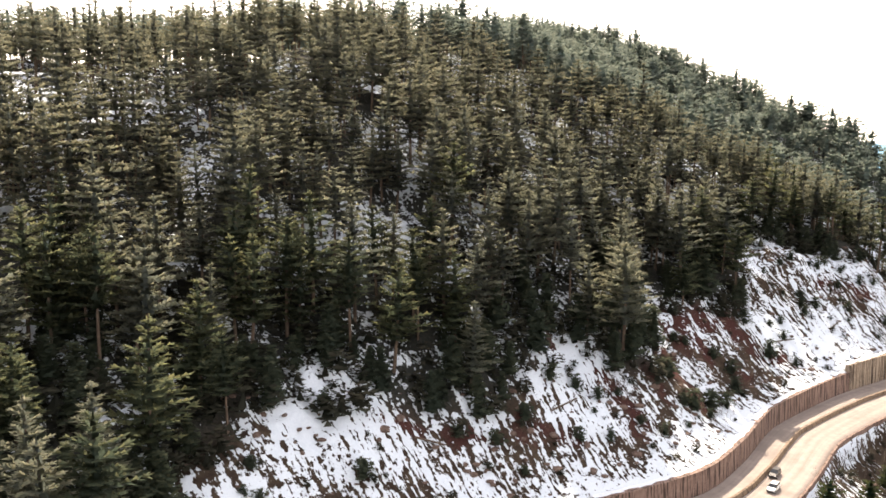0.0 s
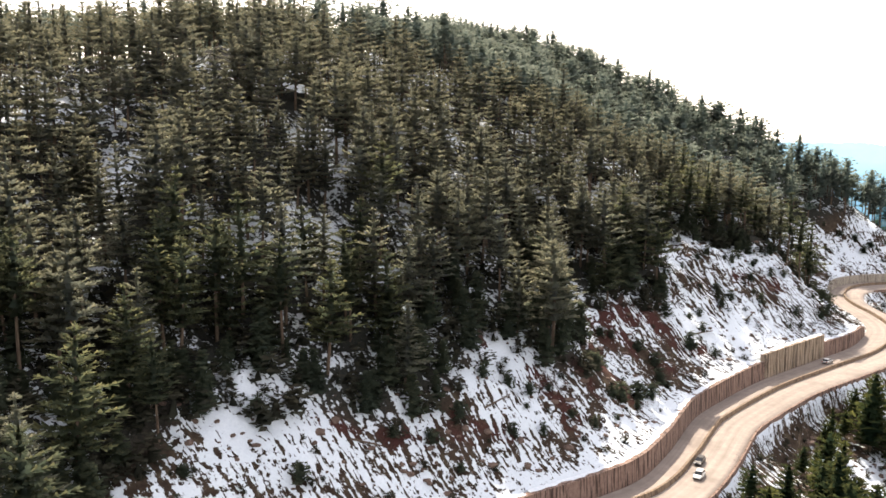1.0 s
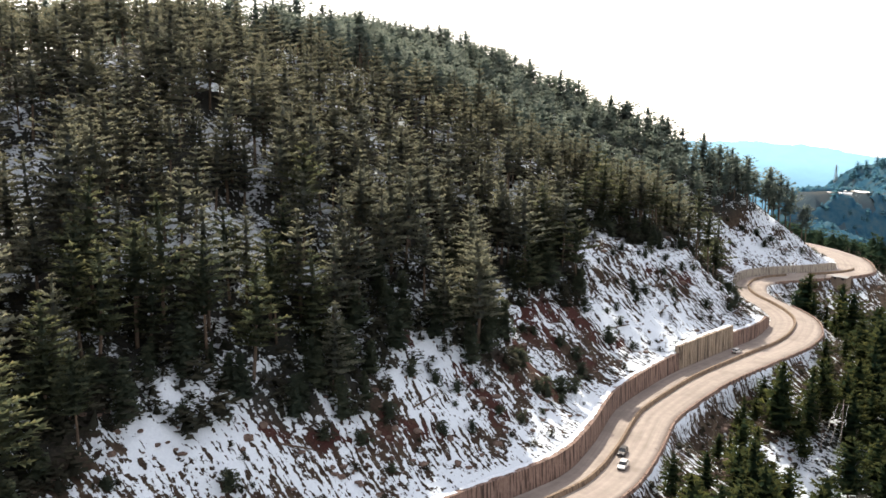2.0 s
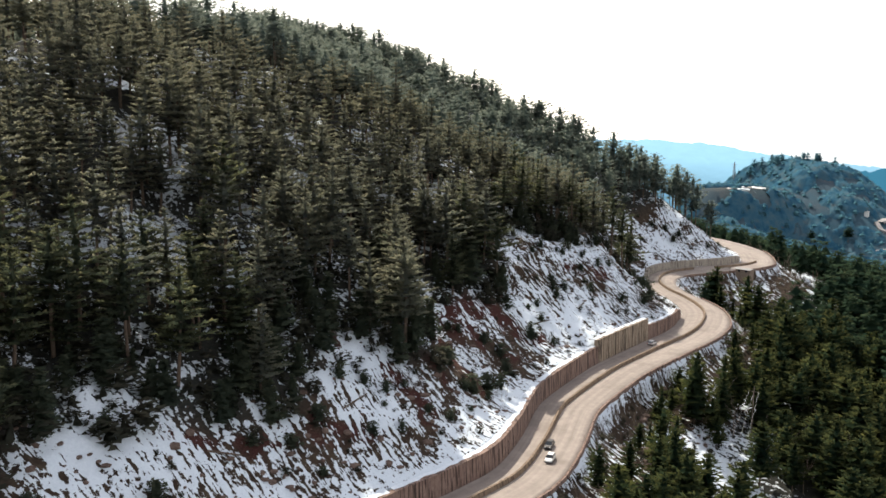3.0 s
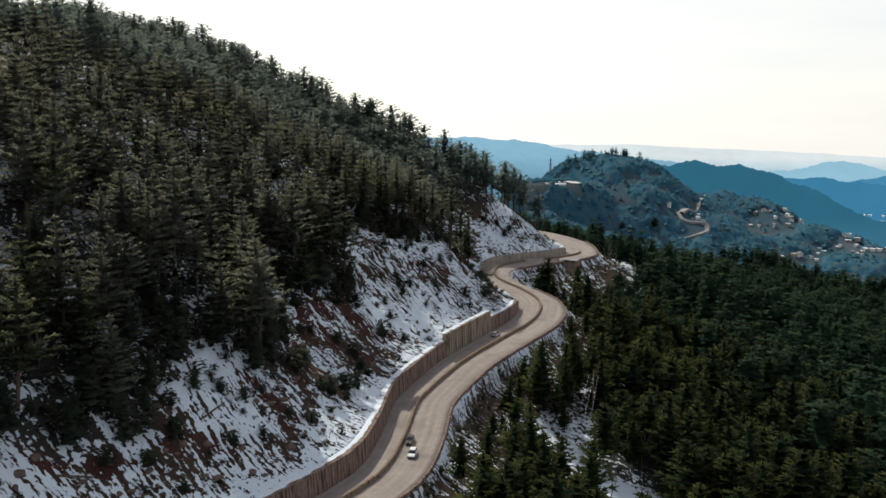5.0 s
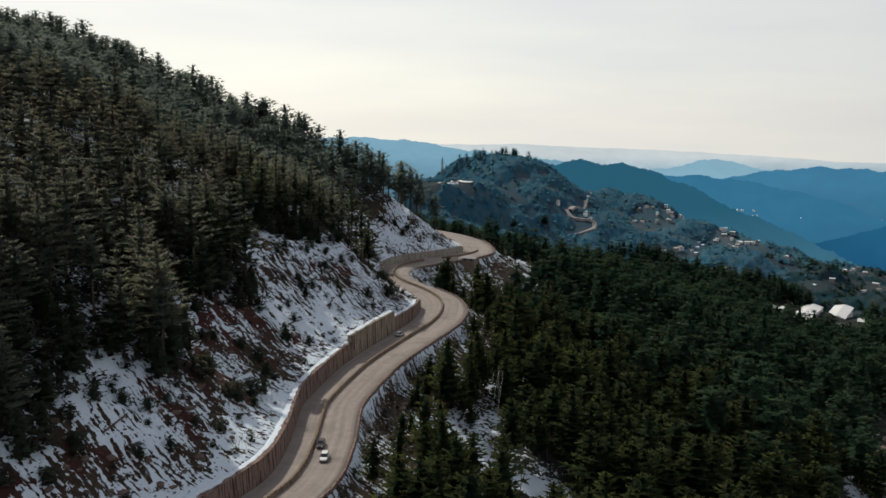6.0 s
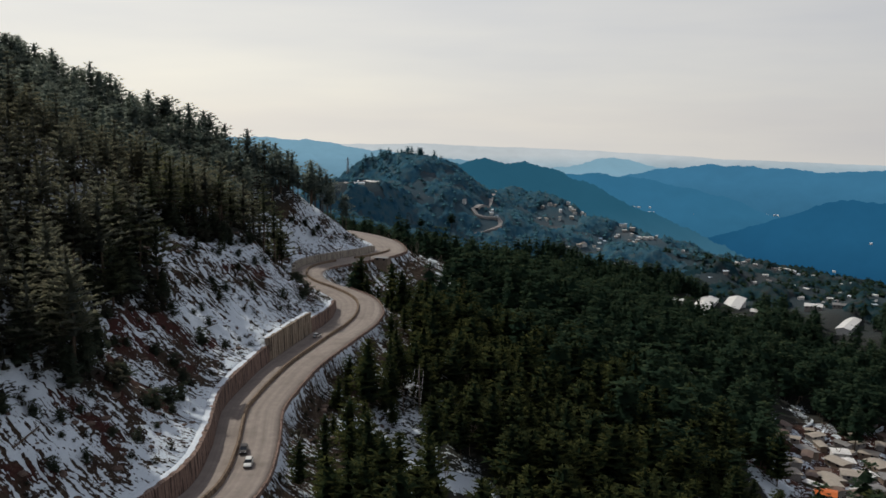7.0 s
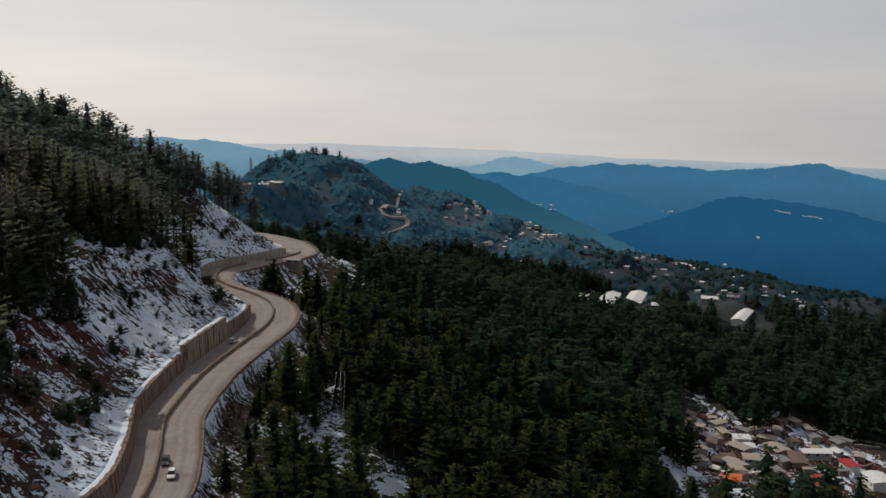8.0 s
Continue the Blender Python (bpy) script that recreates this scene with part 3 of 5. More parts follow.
lower_wall("valley_wall_2", 262, S_IN - 6, 1.5, 0.35, "low dusty kerb wall at the road's outer edge")
lower_wall("valley_wall_3", 60, 196, 1.6, 0.3, "low dusty kerb wall at the road's outer edge")
lower_wall("valley_wall_4", S_W2 + 10, S_W2E + 30, 2.2, 0.5, "low stone wall on the outside of the far bend")


# ---- trees ----
def pine_arrays(rng, h, base, spread, whorls, nb, clumps, spikes, droop=0.12, top_round=0.0, spike=1.0, tiers=4, core=0.55, slim=1.0, soft=0.0, inner=0.85):
    """A pine: the trunk's and the crown's vertices and triangles."""
    tv, tt = [], []
    bend = rng.uniform(-0.3, 0.3, 2)
    rings, sides = (5, 6) if clumps > 2 else (3, 4)
    for i in range(rings + 1):
        f = i / rings
        r = 0.24 * (h / 20) * (1 - 0.93 * f) + 0.015
        for k in range(sides):
            a = 2 * math.pi * k / sides
            tv.append((r * math.cos(a) + bend[0] * math.sin(3 * f), r * math.sin(a) + bend[1] * math.sin(3 * f), h * 0.98 * f - (0.8 if i == 0 else 0)))
    for i in range(rings):
        for k in range(sides):
            a, b = i * sides + k, i * sides + (k + 1) % sides
            tt += [(a, b, b + sides), (a, b + sides, a + sides)]
    cv, ct, tip = [], [], []
    # inner cone against see-through, the crown's shade put into its dark colour
    def skirt(zb, za, girth, n=7):
        i0 = len(cv)
        cv.append((rng.uniform(-0.2, 0.2), rng.uniform(-0.2, 0.2), zb))
        tip.append(0.1)
        turn = rng.uniform(0, 6.28)
        for j in range(n):
            a, r = turn + 6.283 * j / n, girth * rng.uniform(0.55, 1.25)
            cv.append((r * math.cos(a), r * math.sin(a), za + rng.uniform(-0.12, 0.08) * girth * 2))
            tip.append(0.14)
        ct.extend((i0, i0 + 1 + j, i0 + 1 + (j + 1) % n) for j in range(n))

    def spray(px, py, pz, size, shade):
        """One spray of needles, lying mostly flat."""
        a, l = rng.uniform(0, 6.283), size * rng.uniform(0.55, 1.0)
        w, lift = l * 0.42 * slim, rng.uniform(-0.22, 0.38) * l
        ox, oy = math.cos(a), math.sin(a)
        i0 = len(cv)
        cv.extend([(px - 0.5 * l * ox - w * oy, py - 0.5 * l * oy + w * ox, pz + rng.uniform(-0.2, 0.2) * l),
                   (px - 0.45 * l * ox + w * oy, py - 0.45 * l * oy - w * ox, pz + rng.uniform(-0.2, 0.2) * l), (px + 0.6 * l * ox, py + 0.6 * l * oy, pz + lift)])
        ct.append((i0, i0 + 1, i0 + 2))
        tip.extend([0.8 * shade, 0.8 * shade, shade])

    lobe = rng.uniform(0, 6.283, 3)
    for k in range(tiers):
        f0 = k / tiers
        za = h * (base + (0.93 - base) * f0)
        gap = h * (0.93 - base) / tiers
        if top_round <= 0:
            skirt(za + gap * 1.25, za, spread * core * (1 - f0) ** 0.65 + 0.15)
        else:
            skirt(za + gap * 0.95, za + gap * 0.1, spread * core * (math.sqrt(max(0.08, 1 - (1.7 * f0 - 0.55) ** 2)) + 0.05))
    for w in range(whorls):
        f = min(max((w + rng.uniform(-0.2, 0.2)) / (whorls - 1), 0), 1)
        z0 = h * (base + (0.985 - base) * f)
        shape = (1 - f) ** 0.78 * 1.12 * (0.7 + 0.3 * min(1, f * 4 + 0.3)) if top_round <= 0 else math.sqrt(max(0.0, 1 - (1.75 * f - 0.75) ** 2 * 0.85))
        reach = spread * shape * rng.uniform(0.70, 1.15) + 0.35
        n = max(3, int(nb * (0.8 + 0.4 * rng.rand()) * (0.55 + 0.45 * shape)))
        a0 = rng.uniform(0, 6.28)
        for b in range(n):
            if rng.rand() < 0.10:
                continue
            a = a0 + 6.283 * b / n + rng.uniform(-0.35, 0.35)
            L = reach * rng.uniform(0.62, 1.15) * (1 + 0.2 * math.sin(2 * a + lobe[0] + 2 * f) + 0.14 * math.sin(3 * a + lobe[1] - 3 * f))
            rise = rng.uniform(0.05, 0.4) * f + rng.uniform(-0.16, 0.04) - droop
            ca, sa = math.cos(a), math.sin(a)
            bx, by = bend[0] * math.sin(3 * z0 / h), bend[1] * math.sin(3 * z0 / h)
            for c in range(clumps):
                q = (c + inner + rng.uniform(-0.12, 0.12)) / clumps
                rr = L * q * 0.85
                cz = z0 + rise * rr + 0.20 * L * q * q + rng.uniform(-0.1, 0.1)
                cx, cy = bx + ca * rr, by + sa * rr
                size = spike * (0.6 + 0.4 * (1 - 0.6 * f)) * (0.8 + 0.45 * rng.rand())
                m = 2 * spikes + (2 if c == clumps - 1 and clumps > 1 else 0)
                # outer and upper sprays get the paler colour, as if catching the light
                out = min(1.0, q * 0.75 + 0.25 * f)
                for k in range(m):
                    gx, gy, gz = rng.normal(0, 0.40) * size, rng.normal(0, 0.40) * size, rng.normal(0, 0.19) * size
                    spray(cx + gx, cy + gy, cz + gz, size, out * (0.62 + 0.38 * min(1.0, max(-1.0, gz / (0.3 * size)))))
    for k in range(6):
        spray(bend[0] * 0.14 + rng.normal(0, 0.22) * spike, bend[1] * 0.14 + rng.normal(0, 0.22) * spike, h * (0.965 + 0.02 * rng.normal()), 0.75 * spike, 0.8)
    cv = np.array(cv)
    # needles scatter light as a soft mass: they are shaded by the way they face out of the crown
    face = cv * (0.7 - 0.5 * soft, 0.7 - 0.5 * soft, 0.0) / max(spread, 0.1) + np.array((0, 0, 0.85))
    face = face + rng.uniform(-0.45, 0.45, cv.shape) * (1 - 0.6 * soft)
    face /= np.linalg.norm(face, axis=1, keepdims=True) + 1e-6
    # wind every triangle so that its front looks the same way
    ct = np.array(ct)
    a, b, c = cv[ct[:, 0]], cv[ct[:, 1]], cv[ct[:, 2]]
    wrong = (np.cross(b - a, c - a) * face[ct].sum(1)).sum(1) < 0
    ct[wrong] = ct[wrong][:, ::-1]
    return np.array(tv), np.array(tt), cv, ct, np.array(tip), face


def bough_pine(rng, h, base, spread, whorls, nb, nodes, rounded=0.0, leaf=1.0, core=0.16):
    """A pine with open, layered boughs: flat fans of needle sprays that curve up at their ends."""
    tv, tt = [], []
    bend = rng.uniform(-0.35, 0.35, 2)
    rings, sides = 4, 5
    for i in range(rings + 1):
        f = i / rings
        r = 0.25 * (h / 20) * (1 - 0.9 * f) + 0.02
        for k in range(sides):
            a = 2 * math.pi * k / sides
            tv.append((r * math.cos(a) + bend[0] * math.sin(3 * f), r * math.sin(a) + bend[1] * math.sin(3 * f), h * 0.98 * f - (0.8 if i == 0 else 0)))
    for i in range(rings):
        for k in range(sides):
            a, b = i * sides + k, i * sides + (k + 1) % sides
            tt += [(a, b, b + sides), (a, b + sides, a + sides)]
    cv, ct, tip, up = [], [], [], []

    def tri(a, b, c, shades, rise):
        i0 = len(cv)
        cv.extend([a, b, c])
        ct.append((i0, i0 + 1, i0 + 2))
        tip.extend(shades)
        up.extend([rise] * 3)

    lobe = rng.uniform(0, 6.283, 2)
    for w in range(whorls):
        f = min(max((w + rng.uniform(-0.25, 0.25)) / (whorls - 1), 0), 1)
        z0 = h * (base + (0.955 - base) * f)
        taper = (1 - f) ** 0.85 * (0.72 + 0.28 * min(1, 5 * f))
        shape = taper * (1 - rounded) + rounded * math.sqrt(max(0.05, 1 - (1.6 * f - 0.62) ** 2))
        reach = spread * shape * rng.uniform(0.78, 1.15) + 0.45
        bx, by = bend[0] * math.sin(3 * z0 / h), bend[1] * math.sin(3 * z0 / h)
        n = max(4, int(round(nb * (0.65 + 0.35 * shape) + rng.uniform(-0.6, 0.6))))
        a0 = rng.uniform(0, 6.28)
        # a heart of inner twigs round the trunk, coloured dark for the crown's shade
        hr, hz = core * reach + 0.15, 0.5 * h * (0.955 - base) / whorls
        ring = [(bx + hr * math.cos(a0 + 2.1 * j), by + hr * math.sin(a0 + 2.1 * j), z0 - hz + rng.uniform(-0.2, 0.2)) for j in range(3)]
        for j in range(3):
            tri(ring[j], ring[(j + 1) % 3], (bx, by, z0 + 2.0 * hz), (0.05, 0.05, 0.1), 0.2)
        for b in range(n):
            if rng.rand() < 0.13:
                continue
            a = a0 + 6.283 * b / n + rng.uniform(-0.3, 0.3)
            L = reach * rng.uniform(0.6, 1.12) * (1 + 0.18 * math.sin(2 * a + lobe[0] + 2 * f))
            ca, sa = math.cos(a), math.sin(a)
            pitch = rng.uniform(-0.14, 0.06) + 0.55 * f * f
            curl = rng.uniform(0.10, 0.28)
            at_q = lambda q: (bx + ca * L * q, by + sa * L * q, z0 + L * (pitch * q + curl * q * q))
            for k in range(nodes):
                q = (k + 0.75 + rng.uniform(-0.15, 0.15)) / nodes
                px, py, pz = at_q(q * 0.92)
                size = leaf * (0.22 * L + 0.42) * (1.1 - 0.35 * abs(q - 0.55)) * rng.uniform(0.75, 1.25)
                # sunlight put into the colour: paler along the bough and up the tree
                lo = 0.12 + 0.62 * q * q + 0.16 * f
                for side in (-1, 1):
                    fx, fy = ca * 0.72 - side * sa * 0.75, sa * 0.72 + side * ca * 0.75
                    lift = rng.uniform(-0.06, 0.30) * size
                    bw = 0.36 * size
                    tri((px - ca * bw, py - sa * bw, pz - 0.05), (px + ca * bw, py + sa * bw, pz + 0.03), (px + fx * size, py + fy * size, pz + lift), (lo, lo, min(1, lo + 0.3)), 1.0)
                # needles standing up along the bough
                tri((px - ca * 0.3 * size, py - sa * 0.3 * size, pz - 0.1 * size), (px + ca * 0.35 * size, py + sa * 0.35 * size, pz - 0.06 * size),
                    (px + rng.uniform(-0.2, 0.2) * size + 0.15 * ca * size, py + rng.uniform(-0.2, 0.2) * size + 0.15 * sa * size, pz + 0.42 * size), (lo, lo, min(1, lo + 0.3)), 0.7)
            px, py, pz = at_q(0.9)
            size = leaf * (0.14 * L + 0.42)
            tri((px - sa * 0.3 * size, py + ca * 0.3 * size, pz), (px + sa * 0.3 * size, py - ca * 0.3 * size, pz), (px + ca * size, py + sa * size, pz + rng.uniform(0.15, 0.5) * size), (0.75, 0.75, 1.0), 1.0)
    for k in range(7):
        a, z0, size = rng.uniform(0, 6.28), h * (rng.uniform(0.93, 0.985) - 0.025 * rounded), leaf * rng.uniform(0.5, 0.95) * (1 - 0.3 * rounded)
        ca, sa = math.cos(a), math.sin(a)
        tri((bend[0] * 0.14 - sa * 0.2, bend[1] * 0.14 + ca * 0.2, z0 - 0.3), (bend[0] * 0.14 + sa * 0.2, bend[1] * 0.14 - ca * 0.2, z0 - 0.2), (bend[0] * 0.14 + ca * size * 0.7, bend[1] * 0.14 + sa * size * 0.7, z0 + size * 0.55), (0.6, 0.6, 1.0), 0.8)
    cv = np.array(cv)
    # needles scatter light as a soft mass: they are shaded by the way they face out of the crown
    face = cv * (0.75, 0.75, 0.0) / max(spread, 0.1) + np.array((0, 0, 0.8)) * np.array(up)[:, None]
    face = face + rng.uniform(-0.35, 0.35, cv.shape)
    face /= np.linalg.norm(face, axis=1, keepdims=True) + 1e-6
    ct = np.array(ct)
    a, b, c = cv[ct[:, 0]], cv[ct[:, 1]], cv[ct[:, 2]]
    wrong = (np.cross(b - a, c - a) * face[ct].sum(1)).sum(1) < 0
    ct[wrong] = ct[wrong][:, ::-1]
    return np.array(tv), np.array(tt), cv, ct, np.array(tip), face


RNG = np.random.RandomState(11)
NEAR_PINES = [bough_pine(RNG, 20, b, w, n, 8, 5, t, 0.9) for b, w, n, t in ((0.30, 4.0, 12, 0.0), (0.44, 3.5, 9, 0.45), (0.16, 4.4, 14, 0.0), (0.42, 4.0, 10, 0.15), (0.25, 3.7, 13, 0.0), (0.36, 4.3, 11, 0.1))]
BUSHY = [pine_arrays(RNG, 12, b, w, n, 7, 2, 5, spike=1.3, tiers=5, core=0.5) for b, w, n in ((0.05, 3.2, 11), (0.10, 2.8, 11))]
PLAIN_PINES = [bough_pine(RNG, 20, b, w, n, 7, 4, t, 1.05) for b, w, n, t in ((0.30, 4.1, 10, 0.0), (0.44, 3.5, 8, 0.5), (0.22, 4.3, 11, 0.0), (0.42, 4.0, 9, 0.2))]
UPPER_PINES = [bough_pine(RNG, 20, b, w, n, 7, 2, t, 1.4, 0.35) for b, w, n, t in ((0.32, 3.6, 10, 0.6), (0.46, 3.7, 8, 0.9), (0.30, 3.7, 10, 0.4), (0.52, 4.0, 7, 1.0), (0.40, 3.4, 9, 0.7))]
ROUND_PINES = [bough_pine(RNG, 16, b, w, n, 8, 3, t, 1.3, 0.5) for b, w, n, t in ((0.20, 4.3, 9, 0.55), (0.12, 4.4, 10, 0.3), (0.10, 4.5, 11, 0.05), (0.18, 4.0, 9, 0.65), (0.14, 4.3, 10, 0.2))]
LOWER_PINES = [pine_arrays(RNG, 16, b, w, n, 5, 1, 3, top_round=t, spike=2.3, droop=0.0, tiers=3, core=0.65, inner=0.75) for b, w, n, t in ((0.26, 4.0, 6, 1), (0.18, 4.2, 6, 1), (0.18, 4.2, 7, 0))]
FAR_PINES = [pine_arrays(RNG, 9, 0.05, 2.9, 2, 4, 1, 1, top_round=1.0, spike=2.0, droop=0.0, tiers=2, core=1.0, soft=1.0) for _ in range(3)]
BUSHES = [pine_arrays(RNG, 2.0, 0.0, 1.1, 4, 4, 1, 3, top_round=1.0, spike=0.9, droop=-0.2, tiers=1) for _ in range(3)]


def scatter(x0, x1, y0, y1, gap, seed):
    rng = np.random.RandomState(seed)
    X, Y = np.meshgrid(np.arange(x0, x1, gap), np.arange(y0, y1, gap))
    x = X.ravel() + rng.uniform(-0.45, 0.45, X.size) * gap
    y = Y.ravel() + rng.uniform(-0.45, 0.45, X.size) * gap
    z, s, d = land(x, y)
    return x, y, z, s, d, rng


def tree_thing(name, arrays, leaf, label, category="tree"):
    root = tagged(new(name), label, category)
    tv, tt, cv, ct, tip, face = arrays
    mesh_part("trunk", arrays_mesh("trunk", tv, tt, BARK, True), root, "bare brown trunk")
    crown = arrays_mesh("crown", cv, ct, leaf, normals=face)
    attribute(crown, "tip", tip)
    mesh_part("crown", crown, root)
    return root


def stand(name, places, kinds, leaf, label, category="trees", trunks=True):
    """Many plants as one object: trunks and crowns joined."""
    vs, ts, tips, tones, faces, off = [], [], [], [], [], 0
    dice = random.Random(len(places))
    tvs, tts, toff = [], [], 0
    for x, y, z, scale, turn, kind, wide in places:
        tv, tt, cv, ct, tip, face = kinds[kind]
        c, s = math.cos(turn), math.sin(turn)
        rot = np.array([[c * wide, -s * wide, 0], [s * wide, c * wide, 0], [0, 0, 1]]) * scale
        vs.append(cv @ rot.T + (x, y, z))
        ts.append(ct + off)
        tips.append(tip)
        faces.append(face @ np.array([[c, -s, 0], [s, c, 0], [0, 0, 1]]).T)
        tones.append(np.full(len(tip), dice.random()))
        off += len(cv)
        tvs.append(tv @ rot.T + (x, y, z))
        tts.append(tt + toff)
        toff += len(tv)
    root = tagged(new(name), label, category, kind="stuff")
    crowns = arrays_mesh("crowns", np.concatenate(vs), np.concatenate(ts), leaf, normals=np.concatenate(faces))
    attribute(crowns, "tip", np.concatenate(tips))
    attribute(crowns, "tone", np.concatenate(tones))
    mesh_part("crowns", crowns, root)
    if trunks:
        mesh_part("trunks", arrays_mesh("trunks", np.concatenate(tvs), np.concatenate(tts), BARK, True), root)
    print(name, len(places), "plants", sum(len(t) for t in ts) + sum(len(t) for t in tts), "triangles")


# the far canopy's blue is distance haze put into its base colour
CANOPYM = plain("hazy_wood_canopy", [(0.33, (0.016, 0.060, 0.100)), (0.46, (0.032, 0.086, 0.122)), (0.56, (0.048, 0.098, 0.124)), (0.70, (0.084, 0.108, 0.114))], 0.09, 1.0, relief=0.0)
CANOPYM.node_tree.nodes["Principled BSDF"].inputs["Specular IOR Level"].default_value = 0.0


# nearer canopy, with less haze blue put into its colour
VALLEYM = plain("valley_wood_canopy", [(0.33, (0.008, 0.026, 0.034)), (0.5, (0.018, 0.040, 0.046)), (0.70, (0.052, 0.052, 0.048))], 0.05, 1.0, relief=0.0)
VALLEYM.node_tree.nodes["Principled BSDF"].inputs["Specular IOR Level"].default_value = 0.0


def canopy():
    """The closed, uneven roof of the far woods, broken by clearings."""
    step = 3.4
    gx, gy = np.arange(330, 1450, step), np.arange(60, 1250, step)
    rng = np.random.RandomState(91)
    X, Y = np.meshgrid(gx, gy)
    x, y = X.ravel() + rng.uniform(-1.3, 1.3, X.size), Y.ravel() + rng.uniform(-1.3, 1.3, X.size)
    z, s, d = land(x, y)
    thick = 0.86 + 0.42 * waves(x, y, 120, 33) + 0.28 * waves(x, y, 34, 92)
    wood = np.where((y > 420 + 0.15 * x) & (np.abs(d) > 120), 1.0, np.where(d < -430, 0.62, 0.0)) * np.clip(thick, 0, 1)
    for cx, cy, r in FAR_BARE:
        wood = wood * smooth(0.8, 1.3, np.hypot(x - cx, y - cy) / r)
    # canopy cut away on the camera's side of each house
    for hx, hy in SETTLED:
        wood = wood * smooth(5, 11, off_line(x, y, hx, hy, hx - 14, hy - 8))
    for ax, ay, bx, by, r in OPEN:
        wood = wood * smooth(0.9, 1.2, off_line(x, y, ax, ay, bx, by) / r)
    top = z - 3 + smooth(0.25, 0.6, wood) * (5.5 + 0.8 * waves(x, y, 16, 93) + rng.uniform(-1.9, 2.1, len(x)))
    i = np.arange(X.size).reshape(X.shape)
    quads = np.stack([i[:-1, :-1], i[:-1, 1:], i[1:, 1:], i[1:, :-1]], -1).reshape(-1, 4)
    quads = quads[(top - z)[quads].max(1) > -0.5]
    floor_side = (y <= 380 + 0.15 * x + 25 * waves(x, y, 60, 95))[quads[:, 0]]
    for name, mask, mat, label in (("woodland_canopy", ~floor_side, CANOPYM, "closed canopy of the far woods, coloured blue-green for haze"), ("valley_canopy", floor_side, VALLEYM, "dark green canopy of the valley floor woods")):
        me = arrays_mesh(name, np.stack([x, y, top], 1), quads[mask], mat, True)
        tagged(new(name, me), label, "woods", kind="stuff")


FAR_BARE = [(867, 832, 8), (840, 806, 9), (800, 775, 10), (770, 752, 11), (735, 730, 12), (712, 722, 12), (714, 708, 11), (719, 692, 11), (700, 686, 9), (675, 784, 9), (671, 762, 10), (668, 740, 9), (712, 804, 9), (747, 800, 8), (592, 796, 26), (630, 800, 20), (556, 794, 20), (600, 775, 14), (735, 770, 7)]


def plant():
    # the wooded hill above the road
    x, y, z, s, d, rng = scatter(-190, 330, 60, 640, 7.9, 21)
    thin = rng.rand(len(x))
    edge = EDGE(s)
    inside = (d > edge) & (thin > 0.14 + 0.14 * waves(x, y, 36, 31)) & (x > -150 - 0.1 * y) & (d < 320)
    inside &= ~(np.hypot(x - 178, y - 340) < 10)
    inside &= ~((x < 25) & (d > 140) & (rng.rand(len(x)) < 0.3))
    for ax, ay, bx, by, r in WOOD_GLADES:
        inside &= off_line(x, y, ax, ay, bx, by) > 0.75 * r
    idx = np.where(inside & (x < 0.62 * y + 90))[0]
    close = [i for i in idx if y[i] < 262 and x[i] > -62]
    close = sorted(close, key=lambda i: d[i] - edge[i])[:300]
    near = set(close)
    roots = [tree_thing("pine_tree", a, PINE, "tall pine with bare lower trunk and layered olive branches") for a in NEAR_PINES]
    deep = [tree_thing("pine_tree", a, PINE_SHADE, "tall pine with layered branches near the forest edge, its green darkened for shade") for a in NEAR_PINES[:4]]
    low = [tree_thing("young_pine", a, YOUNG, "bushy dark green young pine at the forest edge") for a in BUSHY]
    used = set()
    for i in close:
        fringe = d[i] < edge[i] + 10 and rng.rand() < 0.5
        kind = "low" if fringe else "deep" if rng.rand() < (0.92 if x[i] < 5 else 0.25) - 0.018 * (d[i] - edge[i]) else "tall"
        pool = {"low": low, "deep": deep, "tall": roots}[kind]
        k = rng.randint(len(pool))
        sc = rng.uniform(0.5, 1.1) if fringe else rng.uniform(0.85, 1.32)
        m = Matrix.LocRotScale((x[i], y[i], z[i]), Euler((rng.uniform(-0.04, 0.04), rng.uniform(-0.04, 0.04), rng.uniform(0, 6.28))), None)
        if (kind, k) in used:
            ob = copy_thing(pool[k], m)
        else:
            ob = pool[k]
            used.add((kind, k))
            ob.matrix_basis = m
        ob.scale = (sc * rng.uniform(1.1, 1.45), sc * rng.uniform(1.1, 1.45), sc)
        ob["group"] = "young pines at the forest edge" if fringe else "pines on the hillside"
    fx, fy, fz, fs, fd, frng = scatter(-75, 130, 85, 275, 4.6, 27)
    gap = fd - EDGE(fs)
    fringe_spots = np.where((gap > -1.5) & ((gap < 13) | ((fs < 74) & (gap < 45))) & (frng.rand(len(fx)) < 0.55))[0][:260]
    for i in fringe_spots:
        m = Matrix.LocRotScale((fx[i], fy[i], fz[i]), Euler((0, 0, frng.uniform(0, 6.28))), None)
        ob = copy_thing(low[frng.randint(2)], m)
        sc = frng.uniform(0.3, 0.85)
        ob.scale = (sc * frng.uniform(0.95, 1.3), sc * frng.uniform(0.95, 1.3), sc)
        ob["group"] = "young pines at the forest edge"
    rest = [(x[i], y[i], z[i], rng.uniform(0.82, 1.28), rng.uniform(0, 6.28), rng.randint(len(PLAIN_PINES)), rng.uniform(1.1, 1.45)) for i in idx if i not in near]
    lower, upper = [p for p in rest if p[1] < 330], [(*p[:3], p[3] * 1.0, p[4], rng.randint(5), p[6]) for p in rest if p[1] >= 330]
    low_s, low_d = plan([p[0] for p in lower], [p[1] for p in lower])
